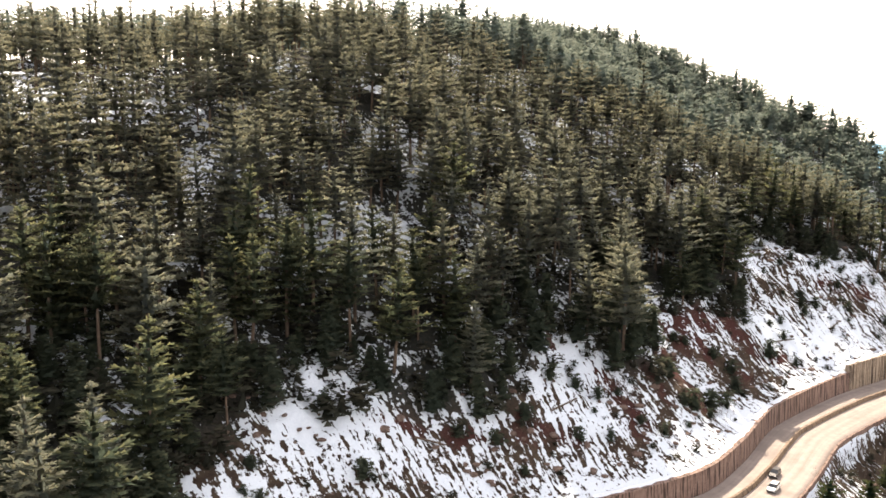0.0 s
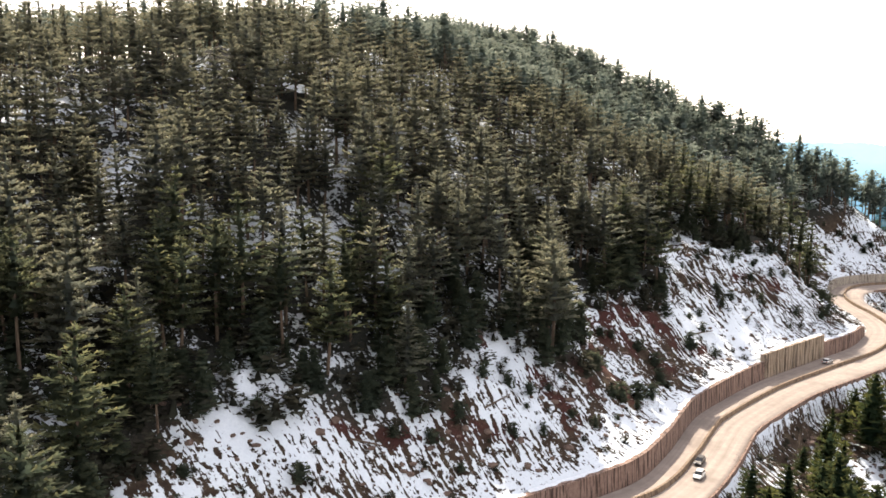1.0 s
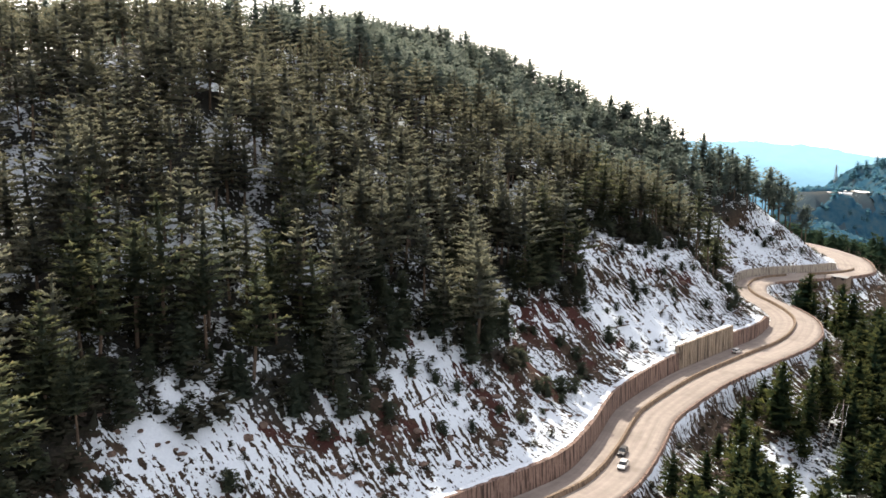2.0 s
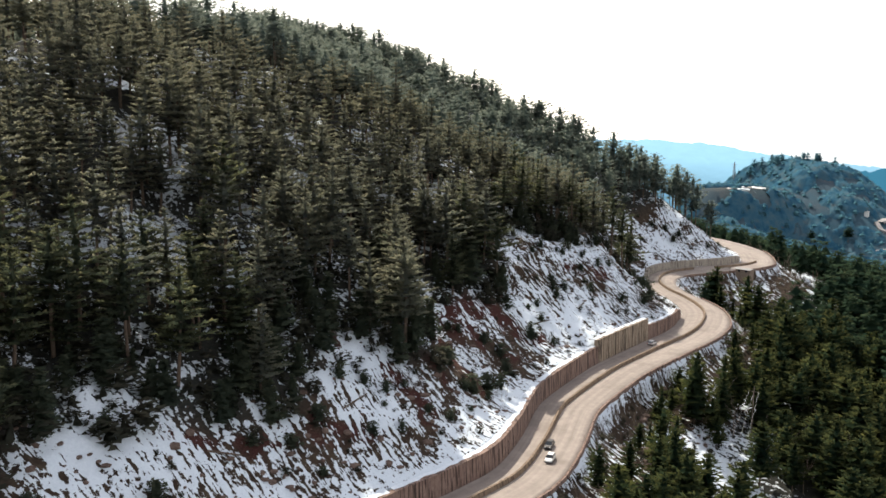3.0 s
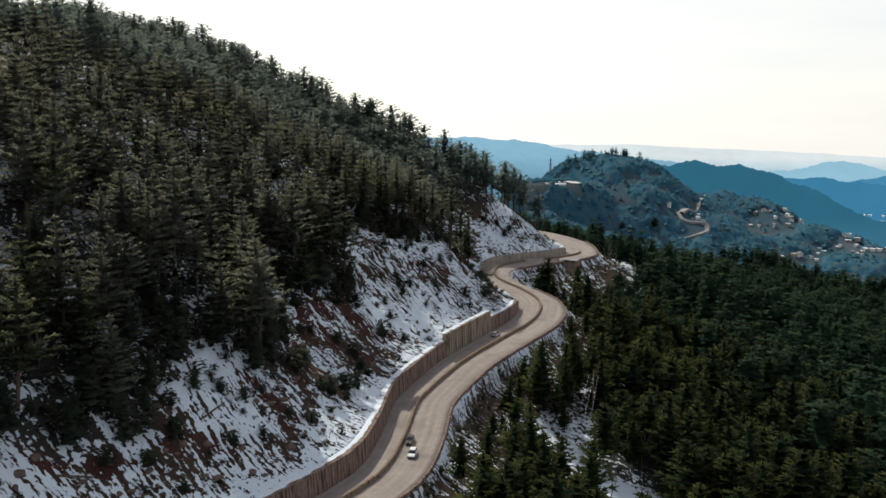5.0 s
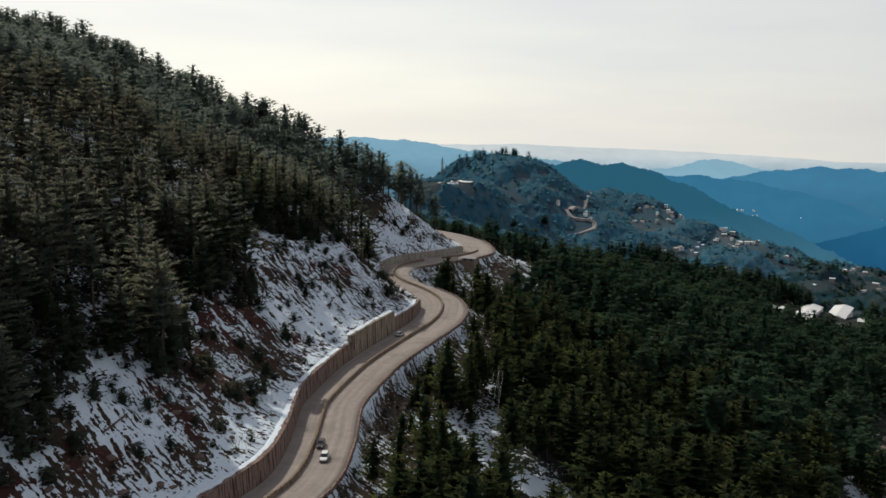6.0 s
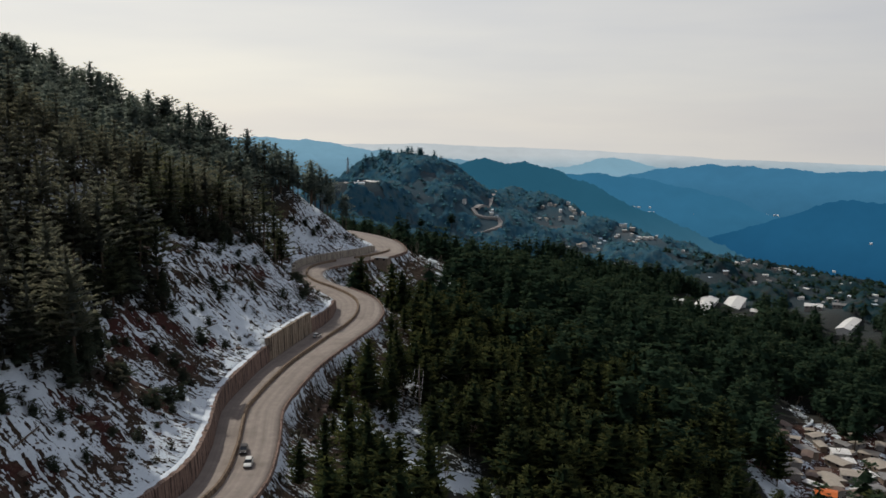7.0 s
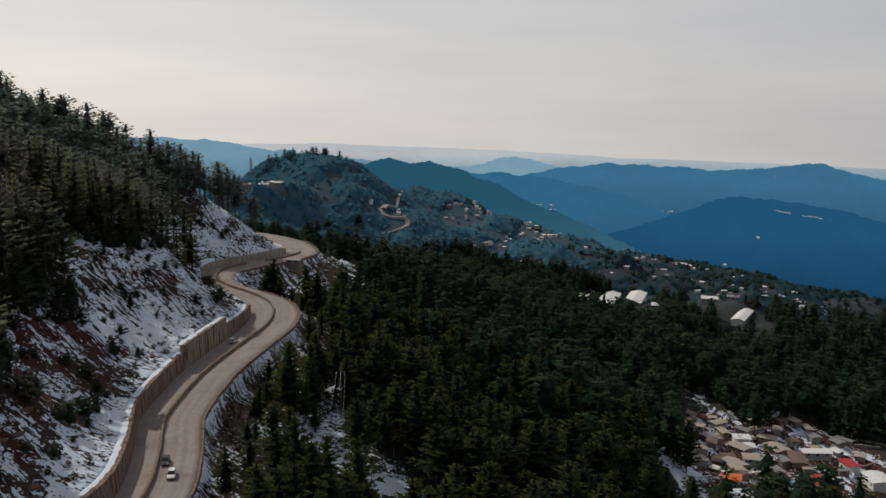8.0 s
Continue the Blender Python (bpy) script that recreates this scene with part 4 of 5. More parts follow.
    # trees low on the hill take the needles darkened for shade
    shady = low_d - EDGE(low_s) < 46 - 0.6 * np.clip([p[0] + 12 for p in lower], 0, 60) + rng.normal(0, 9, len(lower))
    stand("lower_hillside_pines", [p for p, k in zip(lower, shady) if k], PLAIN_PINES, PINE_SHADE, "pines on the lower hillside, their green darkened for shade")
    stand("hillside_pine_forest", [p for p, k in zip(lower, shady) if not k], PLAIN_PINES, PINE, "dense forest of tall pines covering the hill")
    stand("hilltop_pine_forest", upper, UPPER_PINES, PINE_HAZY, "tall pines along the upper hill and its skyline")
    # brush under the lower pines
    x, y, z, s, d, rng = scatter(-70, 170, 105, 290, 2.9, 25)
    ok = np.where((d > EDGE(s) - 3) & (d < EDGE(s) + 45) & (rng.rand(len(x)) < 0.45))[0]
    stand("undergrowth", [(x[i], y[i], z[i] - 0.1, rng.uniform(0.6, 1.9), rng.uniform(0, 6.28), rng.randint(3), rng.uniform(0.9, 1.4)) for i in ok], BUSHES, BRUSH, "dark brown-green brush under the pines", "undergrowth", False)
    # the wooded slope below the road
    x, y, z, s, d, rng = scatter(20, 700, 60, 560, 6.7, 22)
    v = -d - WIDE_R(s)
    ok = (v > 5) & (v < 480) & (d < 0) & (rng.rand(len(x)) > 0.25 * smooth(200, 320, v) + 0.4 * smooth(380, 480, v))
    ok &= rng.rand(len(x)) > 0.12
    ok &= ~open_ground(x, y)
    ok &= x > 0.30 * y + 25
    ok &= ~(np.hypot(x - 228, y - 314) < 25)
    ok &= ~((v < 14) & (rng.rand(len(x)) < 0.3))
    ok &= ~((s > S_W2 + 12) & (v < 26) & (rng.rand(len(x)) < 0.85))
    idx = np.where(ok)[0]
    rest = [(x[i], y[i], z[i], rng.uniform(0.5, 1.3) * (0.55 if v[i] < 11 else 1), rng.uniform(0, 6.28), rng.randint(len(ROUND_PINES)), rng.uniform(0.95, 1.3)) for i in idx]
    rest = [p for p in rest if p[0] < 2.3 * p[1] + 330]
    blend = [p[0] < 235 + rng.normal(0, 30) and p[1] < 300 + rng.normal(0, 30) for p in rest]
    near_side = [p for p, b in zip(rest, blend) if b]
    far_side = [(*p[:5], p[5] % 3, p[6]) for p, b in zip(rest, blend) if not b]
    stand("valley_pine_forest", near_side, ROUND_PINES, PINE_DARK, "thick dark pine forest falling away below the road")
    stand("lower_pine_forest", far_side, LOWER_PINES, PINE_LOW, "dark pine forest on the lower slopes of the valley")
    # woods on the hills beyond
    x, y, z, s, d, rng = scatter(330, 1450, 60, 1250, 9.5, 23)
    keep = rng.rand(len(x)) > 0.20 - 0.30 * waves(x, y, 120, 33)
    hill = (y > 420 + 0.15 * x) & (np.abs(d) > 120) & keep & (x < 1350)
    plain_ = (y <= 420 + 0.15 * x) & (d < -430) & (rng.rand(len(x)) > 0.45 + 0.35 * waves(x, y, 150, 34))
    bare = open_ground(x, y)
    for cx, cy, r in FAR_BARE:
        bare |= np.hypot(x - cx, y - cy) < r
    idx = np.where((hill | plain_) & ~bare)[0]
    rest = [(x[i], y[i], z[i], rng.uniform(0.38, 0.72), rng.uniform(0, 6.28), rng.randint(len(FAR_PINES)), rng.uniform(1.5, 2.2)) for i in idx]
    on_floor = [p[1] <= 380 + 0.15 * p[0] + rng.normal(0, 25) for p in rest]
    stand("far_hill_woods", [p for p, k in zip(rest, on_floor) if not k], FAR_PINES, FAR_HAZE_LEAF, "woods on the far hills, coloured blue-green for haze", trunks=False)
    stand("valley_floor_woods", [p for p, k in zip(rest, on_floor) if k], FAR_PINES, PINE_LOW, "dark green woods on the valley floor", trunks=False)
    canopy()
    # taller pines along the far hill's crest
    crest = []
    for k in range(46):
        t = rng.rand()
        px, py = 690 + 110 * t + rng.uniform(-12, 12), 900 - 45 * t + rng.uniform(-18, 18)
        crest.append((px, py, height(px, py), rng.uniform(0.45, 0.9), rng.uniform(0, 6.28), rng.randint(2), rng.uniform(1.2, 1.7)))
    stand("far_crest_pines", crest, LOWER_PINES, FAR_HAZE_LEAF, "taller pines standing along the far hill crest")
    for px, py, k in ((667, 714, 1.1), (633, 729, 0.9)):
        lone = tree_thing("umbrella_pine", pine_arrays(RNG, 16, 0.52, 4.6, 6, 9, 3, 4, top_round=1.0, spike=1.5, droop=0.0, tiers=3, core=0.6), PINE_LOW, "lone umbrella-shaped pine on the far slope")
        lone.matrix_basis = Matrix.LocRotScale((px, py, height(px, py)), None, (k * 1.25, k * 1.25, k))


plant()


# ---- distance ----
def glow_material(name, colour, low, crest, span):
    """A far ridge whose blue haze is a painted glow: woods on the slopes, a valley tone at its foot."""
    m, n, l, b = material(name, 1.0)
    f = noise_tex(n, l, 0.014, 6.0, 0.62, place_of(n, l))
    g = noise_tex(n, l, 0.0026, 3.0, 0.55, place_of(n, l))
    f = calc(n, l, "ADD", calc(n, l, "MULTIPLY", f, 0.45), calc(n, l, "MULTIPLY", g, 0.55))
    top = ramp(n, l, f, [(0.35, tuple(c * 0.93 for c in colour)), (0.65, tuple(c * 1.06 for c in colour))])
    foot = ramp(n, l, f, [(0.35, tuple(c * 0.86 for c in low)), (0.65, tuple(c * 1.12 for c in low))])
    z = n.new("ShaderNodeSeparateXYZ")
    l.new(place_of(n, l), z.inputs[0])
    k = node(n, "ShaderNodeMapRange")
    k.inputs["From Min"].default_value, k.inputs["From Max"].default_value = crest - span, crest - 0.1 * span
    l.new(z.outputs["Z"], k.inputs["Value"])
    # black surface that glows in the haze's colour instead of being lit
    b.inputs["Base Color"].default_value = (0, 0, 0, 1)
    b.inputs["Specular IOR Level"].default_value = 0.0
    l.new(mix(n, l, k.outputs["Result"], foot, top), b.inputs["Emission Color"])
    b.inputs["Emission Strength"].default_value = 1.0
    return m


def ridge(name, away, line, colour, foot, label, seed, bumps=0.0009, knobs=1.0, low=None, span=170):
    """A far ridge: its skyline as (heading, elevation) in degrees from the viewpoint, with a long foreslope."""
    heads = np.arange(line[0][0], line[-1][0], 0.06)
    elev = np.interp(heads, [a for a, _ in line], [b for _, b in line])
    elev = np.convolve(np.pad(elev, 6, mode="edge"), np.ones(13) / 13, "valid")
    rng = np.random.RandomState(seed)
    for size, amp in ((5.5, 0.10), (2.3, 0.075), (1.0, 0.04), (0.45, 0.022)):
        elev = elev + amp * knobs * waves(heads, np.zeros(len(heads)), size, seed + int(size * 10), 1)
    jag = np.convolve(rng.uniform(-1, 1, len(heads) + 2), [0.3, 0.4, 0.3], "valid")
    top = 70 + away * np.tan(np.radians(elev))
    verts, rows = [], 6
    for k in range(rows):
        f = k / (rows - 1)
        r = away * (1 - 0.28 * f)
        z = top * (1 - f) + foot * f + (0 if k in (0, rows - 1) else 14) * waves(heads * 3, np.full(len(heads), 4.0 * k), 9, seed)
        if k == 0:
            z = z + away * bumps * jag
        verts.append(np.stack([r * np.sin(np.radians(heads)), r * np.cos(np.radians(heads)), z], 1))
    n = len(heads)
    verts.append(np.stack([away * 1.05 * np.sin(np.radians(heads)), away * 1.05 * np.cos(np.radians(heads)), np.full(n, foot)], 1))
    i = np.arange(n * (rows + 1)).reshape(rows + 1, n)
    quads = np.stack([i[:-1, :-1], i[1:, :-1], i[1:, 1:], i[:-1, 1:]], -1).reshape(-1, 4)
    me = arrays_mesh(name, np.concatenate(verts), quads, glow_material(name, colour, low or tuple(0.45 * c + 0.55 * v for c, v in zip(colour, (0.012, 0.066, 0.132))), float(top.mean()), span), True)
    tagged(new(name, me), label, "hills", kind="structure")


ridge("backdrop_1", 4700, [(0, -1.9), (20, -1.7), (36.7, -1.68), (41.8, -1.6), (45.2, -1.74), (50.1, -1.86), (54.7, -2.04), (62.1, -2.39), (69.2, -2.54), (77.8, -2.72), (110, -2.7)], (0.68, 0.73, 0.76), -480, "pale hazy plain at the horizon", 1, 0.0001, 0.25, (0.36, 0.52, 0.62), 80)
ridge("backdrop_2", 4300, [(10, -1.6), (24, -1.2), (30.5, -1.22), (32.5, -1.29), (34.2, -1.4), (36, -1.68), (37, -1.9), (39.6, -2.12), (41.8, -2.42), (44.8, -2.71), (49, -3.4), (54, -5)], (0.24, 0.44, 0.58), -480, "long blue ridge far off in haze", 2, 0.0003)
ridge("backdrop_3", 3900, [(43, -6), (48, -3.6), (50.1, -3.29), (52, -3.01), (53.5, -2.54), (54.3, -2.46), (55.4, -2.6), (56.9, -2.77), (58.5, -3.05), (60, -3.36), (63, -4), (67, -6)], (0.28, 0.48, 0.61), -480, "cone of a distant hill in pale blue haze", 3, 0.0003)
ridge("backdrop_4", 3300, [(46, -7), (52, -4.4), (54.7, -3.7), (57, -3.29), (58.8, -2.93), (60.7, -2.71), (62.5, -2.76), (64, -2.88), (65.7, -2.98), (67.5, -3.13), (68.9, -2.95), (70.2, -2.91), (71.6, -2.7), (72.9, -2.49), (73.8, -2.6), (75.1, -2.91), (76.7, -3.16), (77.9, -3.39), (85, -3.2), (110, -3.6)], (0.064, 0.226, 0.385), -480, "broad hills across the valley in blue haze", 4, 0.0005)
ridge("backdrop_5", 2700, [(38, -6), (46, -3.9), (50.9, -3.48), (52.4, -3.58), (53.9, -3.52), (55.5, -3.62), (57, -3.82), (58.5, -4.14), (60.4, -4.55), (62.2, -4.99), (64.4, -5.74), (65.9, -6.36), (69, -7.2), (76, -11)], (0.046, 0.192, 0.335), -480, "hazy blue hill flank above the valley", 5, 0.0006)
ridge("backdrop_6", 2400, [(54, -11), (61, -7.4), (63, -6.83), (65.2, -6.01), (66.9, -5.29), (69, -4.71), (71, -4.85), (72.7, -5.06), (74.3, -5.26), (76.3, -5.68), (78.1, -6.09), (86, -6), (110, -6)], (0.022, 0.128, 0.255), -480, "wooded hill across the valley in dark blue haze", 6, 0.0006, 1.0, (0.007, 0.052, 0.128), 190)
ridge("backdrop_7", 1650, [(34, -6), (40, -3.6), (44, -2.94), (44.8, -2.68), (45.6, -2.56), (46.7, -2.74), (47.7, -2.97), (48.6, -2.77), (49.7, -3.03), (50.9, -3.36), (52, -3.96), (53.6, -4.59), (54.7, -5.14), (58, -6.4), (66, -10)], (0.028, 0.122, 0.195), -300, "wooded hill behind the spur in blue-green haze", 7, 0.0016, 1.0, (0.070, 0.190, 0.280), 150)


# ---- the spur road and mast on the far hill ----
def draped(name, points, width, mat, label, lift=1.0):
    line = curve(np.array(points, float), 6.0)
    tang = np.gradient(line, axis=0)
    tang /= np.linalg.norm(tang, axis=1, keepdims=True)
    side = np.stack([-tang[:, 1], tang[:, 0]], 1) * width / 2
    a, b = line + side, line - side
    za, zb = land(a[:, 0], a[:, 1])[0], land(b[:, 0], b[:, 1])[0]
    z = 0.5 * (za + zb) + lift
    n = len(line)
    verts = np.concatenate([np.column_stack([a, z]), np.column_stack([b, z]), np.column_stack([a, z - 3]), np.column_stack([b, z - 3])])
    i = np.arange(n - 1)
    quads = np.concatenate([np.stack([i, i + n, i + n + 1, i + 1], 1), np.stack([i + n, i + 3 * n, i + 3 * n + 1, i + n + 1], 1), np.stack([i + 2 * n, i, i + 1, i + 2 * n + 1], 1)])
    me = arrays_mesh(name, verts, quads, mat)
    attribute(me, "flow", np.zeros((len(verts), 3)))
    tagged(new(name, me), label, "road", kind="structure")


PALE_ROAD = plain("pale_far_road", [(0.3, (0.20, 0.19, 0.18)), (0.7, (0.34, 0.31, 0.29))], 0.2, 0.9)
draped("road_far_1", [(885, 850), (867, 832), (820, 790), (780, 758), (745, 734), (716, 722)], 7, PALE_ROAD, "pale winding road on the far hillside")
draped("road_far_2", [(712, 724), (709, 713), (715, 702), (722, 690), (714, 680), (700, 684), (684, 694)], 5, PALE_ROAD, "pale winding road on the far hillside")

STEEL = plain("galvanised_steel", [(0.3, (0.20, 0.22, 0.24)), (0.7, (0.32, 0.34, 0.36))], 2.0, 0.5, 0.7)
CABLEM = plain("bare_aluminium_cable", [(0.3, (0.45, 0.44, 0.42)), (0.7, (0.62, 0.61, 0.58))], 2.0, 0.5)
WOODPOLE = plain("weathered_pole", [(0.3, (0.10, 0.08, 0.06)), (0.7, (0.20, 0.165, 0.13))], 2.0, 0.95, stretch=(1, 1, 0.2))


def rod(bm, a, b, r0, r1=None, sides=5):
    """A straight tapered rod from a to b."""
    a, b = Vector(a), Vector(b)
    q = (b - a).to_track_quat("Z", "Y").to_matrix()
    ends = []
    for p, r in ((a, r0), (b, r0 if r1 is None else r1)):
        ends.append([bm.verts.new(p + q @ Vector((r * math.cos(6.2832 * k / sides), r * math.sin(6.2832 * k / sides), 0))) for k in range(sides)])
    for k in range(sides):
        bm.faces.new((ends[0][k], ends[0][(k + 1) % sides], ends[1][(k + 1) % sides], ends[1][k]))
    bm.faces.new(ends[0][::-1])
    bm.faces.new(ends[1])


def mast(x, y, h):
    root = tagged(new("lattice_mast"), "grey steel lattice mast on the far hilltop", "mast")
    root.location = (x, y, height(x, y) - 0.5)
    corner = lambda k, z: Vector((math.cos(k * 1.5708 + 0.78), math.sin(k * 1.5708 + 0.78), 0)) * (2.2 * (1 - z / h) + 0.35) + Vector((0, 0, z))
    for k in range(4):
        bm = bmesh.new()
        rod(bm, corner(k, 0), corner(k, h), 0.34, 0.22)
        part("leg", bm, STEEL, root)
    for k in range(4):
        bm = bmesh.new()
        for i in range(8):
            z0, z1 = h * i / 8, h * (i + 1) / 8
            rod(bm, corner(k, z0), corner(k + 1, z1), 0.11, sides=4)
            rod(bm, corner(k + 1, z0), corner(k, z1), 0.11, sides=4)
        part("bracing", bm, STEEL, root)
    for z in (h * 0.72, h * 0.86):
        bm = bmesh.new()
        rod(bm, (-4.0, 0, z), (4.0, 0, z), 0.22)
        part("crossarm", bm, STEEL, root)


mast(684, 934, 24)


# ---- houses ----
def tin(name, colour, scale=1.0):
    lo = tuple(c * 0.75 for c in colour)
    return plain(name, [(0.3, lo), (0.7, colour)], scale, 0.55, relief=0.15)


ROOFS = {"grey": tin("weathered_tin", (0.23, 0.22, 0.21)), "tan": tin("rusty_tan_tin", (0.37, 0.32, 0.26)), "white": tin("white_painted_tin", (0.72, 0.70, 0.66)), "orange": tin("orange_tin", (0.62, 0.15, 0.03)),
         "red": tin("red_tin", (0.42, 0.03, 0.03)), "blue": tin("blue_tin", (0.20, 0.32, 0.45)), "brown": tin("brown_tin", (0.15, 0.10, 0.075)), "snow": SNOWM}
WALLS = {"white": plain("limewash", [(0.3, (0.52, 0.50, 0.46)), (0.7, (0.70, 0.68, 0.64))], 1.0), "grey": plain("bare_concrete", [(0.3, (0.22, 0.20, 0.18)), (0.7, (0.34, 0.31, 0.28))], 1.0),
         "mud": plain("mud_plaster", [(0.3, (0.16, 0.12, 0.09)), (0.7, (0.26, 0.20, 0.155))], 1.0)}
WINDOWM, _n, _l, _b = material("window_glass", 0.12)
_b.inputs["Base Color"].default_value = (0.02, 0.025, 0.03, 1)
DOORM = plain("painted_door", [(0.3, (0.07, 0.05, 0.035)), (0.7, (0.13, 0.095, 0.07))], 2.0)


def house(x, y, w, l, h, turn, roof, wall, label, name="house", pitch=0.30, category="house", group="", z=None, openings=True):
    """A low house: walls on a plinth, a tin roof with two slopes and eaves, doors and windows."""
    root = tagged(new(name), label, category, group)
    rot = Matrix.Rotation(radians(turn), 4, "Z")
    zs = [height(*(Vector((x, y, 0)) + rot @ Vector((sx * w / 2, sy * l / 2, 0)))[:2]) for sx in (-1, 1) for sy in (-1, 1)]
    base = max(zs) - 0.3 if z is None else z
    root.matrix_basis = Matrix.Translation((x, y, base)) @ rot
    bm = bmesh.new()
    rise = w * 0.5 * pitch
    low = min(zs) - base - 0.6
    prof = [(-w / 2, low), (w / 2, low), (w / 2, h), (0, h + rise), (-w / 2, h)]
    ends = [[bm.verts.new((px, py, pz)) for px, pz in prof] for py in (-l / 2, l / 2)]
    for k in range(5):
        bm.faces.new((ends[0][k], ends[0][(k + 1) % 5], ends[1][(k + 1) % 5], ends[1][k]))
    bm.faces.new(ends[0][::-1])
    bm.faces.new(ends[1])
    bmesh.ops.recalc_face_normals(bm, faces=bm.faces)
    part("wall", bm, WALLS[wall], root)
    over, thick = 0.55, 0.16
    for side in (-1, 1):
        bm = bmesh.new()
        edge = (w / 2 + over)
        drop = h + rise - edge * pitch * 1.0
        sec = [(0, h + rise + 0.03), (side * edge, drop + 0.03), (side * edge, drop + thick + 0.03), (0, h + rise + thick + 0.03)]
        e = [[bm.verts.new((px, py, pz)) for px, pz in sec] for py in (-l / 2 - over, l / 2 + over)]
        for k in range(4):
            bm.faces.new((e[0][k], e[0][(k + 1) % 4], e[1][(k + 1) % 4], e[1][k]))
        bm.faces.new(e[0][::-1])
        bm.faces.new(e[1])
        bmesh.ops.recalc_face_normals(bm, faces=bm.faces)
        part("roof", bm, ROOFS[roof], root)
    if openings:
        n = max(1, int(l / 3.2))
        for side in (-1, 1):
            for k in range(n):
                py = -l / 2 + l * (k + 0.5) / n
                bm = bmesh.new()
                if k == n // 2 and side > 0:
                    block(bm, side * (w / 2 - 0.05), side * (w / 2 + 0.04), py - 0.5, py + 0.5, 0.3, min(2.3, h - 0.2))
                    part("door", bm, DOORM, root)
                else:
                    block(bm, side * (w / 2 - 0.05), side * (w / 2 + 0.03), py - 0.55, py + 0.55, 1.1, min(2.2, h - 0.25))
                    part("window", bm, WINDOWM, root)
    return root


def village():
    rows = [(271, 119, 8, 9, 3.4, 20, "orange", "grey"), (333, 138, 8, 9, 4.0, 35, "white", "white"), (321, 134, 8, 12, 2.8, -20, "tan", "mud"), (338, 124, 10, 13, 3.0, -35, "tan", "mud"),
            (310, 124, 9, 12, 2.8, 30, "tan", "grey"), (296, 127, 8, 12, 2.6, -25, "tan", "mud"), (306, 115, 8, 10, 2.8, 60, "grey", "grey"), (330, 113, 8, 17, 3.2, -62, "brown", "mud"),
            (313, 98, 8, 15, 3.4, -58, "red", "grey"), (348, 97, 7, 10, 4.5, -40, "red", "white"), (352, 112, 7, 17, 3.0, 38, "white", "grey"), (338, 84, 11, 15, 4.0, -55, "white", "white"),
            (292, 102, 7, 10, 3.0, -60, "blue", "grey"), (279, 106, 7, 9, 2.8, -40, "grey", "grey"), (317, 145, 7, 11, 2.6, -30, "grey", "mud"), (352, 133, 7, 10, 2.6, 10, "tan", "mud")]
    rng = random.Random(5)
    for _ in range(170):
        x, y = rng.uniform(274, 384), rng.uniform(96, 172)
        if all(math.hypot(x - r[0], y - r[1]) > 6.3 for r in rows) and x > 250 + 0.25 * y and math.hypot((x - 325) / 66, (y - 122) / 46) < 1:
            rows.append((x, y, rng.uniform(3.5, 6.5), rng.uniform(4.5, 10), rng.uniform(2.0, 2.9), rng.uniform(-80, 80), rng.choice(["tan", "grey", "brown", "tan", "white"]), rng.choice(["mud", "grey"])))
    names = {"orange": "small house with a bright orange tin roof", "white": "house with a pale painted tin roof", "tan": "low house with a dusty tan tin roof", "grey": "low house with a weathered grey tin roof",
             "brown": "low house with a dark brown tin roof", "red": "house with a red painted tin roof", "blue": "low house with a pale blue tin roof"}
    for x, y, w, l, h, turn, roof, wall in rows:
        house(x, y, w * 0.70, l * 0.72, h * 0.8, turn, roof, wall, names[roof], group="houses of the hillside village", pitch=0.15)
    for k in range(16):
        x, y = rng.uniform(272, 385), rng.uniform(88, 168)
        bm = bmesh.new()
        last = None
        n, turn = rng.randint(5, 9), rng.uniform(-0.9, 0.2)
        for i in range(n):
            px, py = x + 2.2 * i * math.cos(turn + 0.05 * i), y + 2.2 * i * math.sin(turn + 0.05 * i)
            z = height(px, py)
            if last:
                mid = ((last[0] + px) / 2, (last[1] + py) / 2)
                m = Matrix.Translation((mid[0], mid[1], (last[2] + z) / 2 + 0.2)) @ Matrix.Rotation(math.atan2(py - last[1], px - last[0]), 4, "Z") @ Matrix.Diagonal((2.3, rng.uniform(0.5, 0.8), rng.uniform(1.5, 2.2), 1))
                bmesh.ops.create_cube(bm, size=1, matrix=m)
            last = (px, py, z)
        tagged(part("terrace_wall", bm, rng.choice([WALLS["grey"], WALLS["mud"], SNOWM])), "rough stone terrace wall between the village houses", "wall", "terrace walls")


village()


def sheds():
    long_shed = "long white-roofed farm shed in the valley"
    for x, y, w, l, h, turn, roof in ((630, 367, 14, 60, 3, -72, "white"), (690, 370, 15, 52, 3, -70, "white"), (758, 327, 13, 70, 3, -82, "grey"), (668, 261, 10, 44, 3, -80, "white")):
        house(x, y, w, l, h * 1.2, turn, roof, "white" if roof == "white" else "grey", long_shed, "farm_shed", 0.26, "shed", "white farm sheds", z=height(x, y) - 0.6)
    for x, y, w, l, roof in ((593, 373, 9, 14, "white"), (678, 338, 11, 17, "white"), (633, 338, 8, 12, "grey"), (713, 308, 10, 14, "white"), (578, 360, 8, 10, "white"), (722, 290, 8, 10, "grey")):
        house(x, y, w, l, 3, 20, roof, "grey", "small white farm building beside the sheds", "farm_building", 0.3, "building", "white farm sheds")


sheds()
house(242, 327, 4, 7, 2.2, 25, "grey", "mud", "low stone hut with a grey tin roof inside the far bend", "roadside_hut", 0.2, "hut")


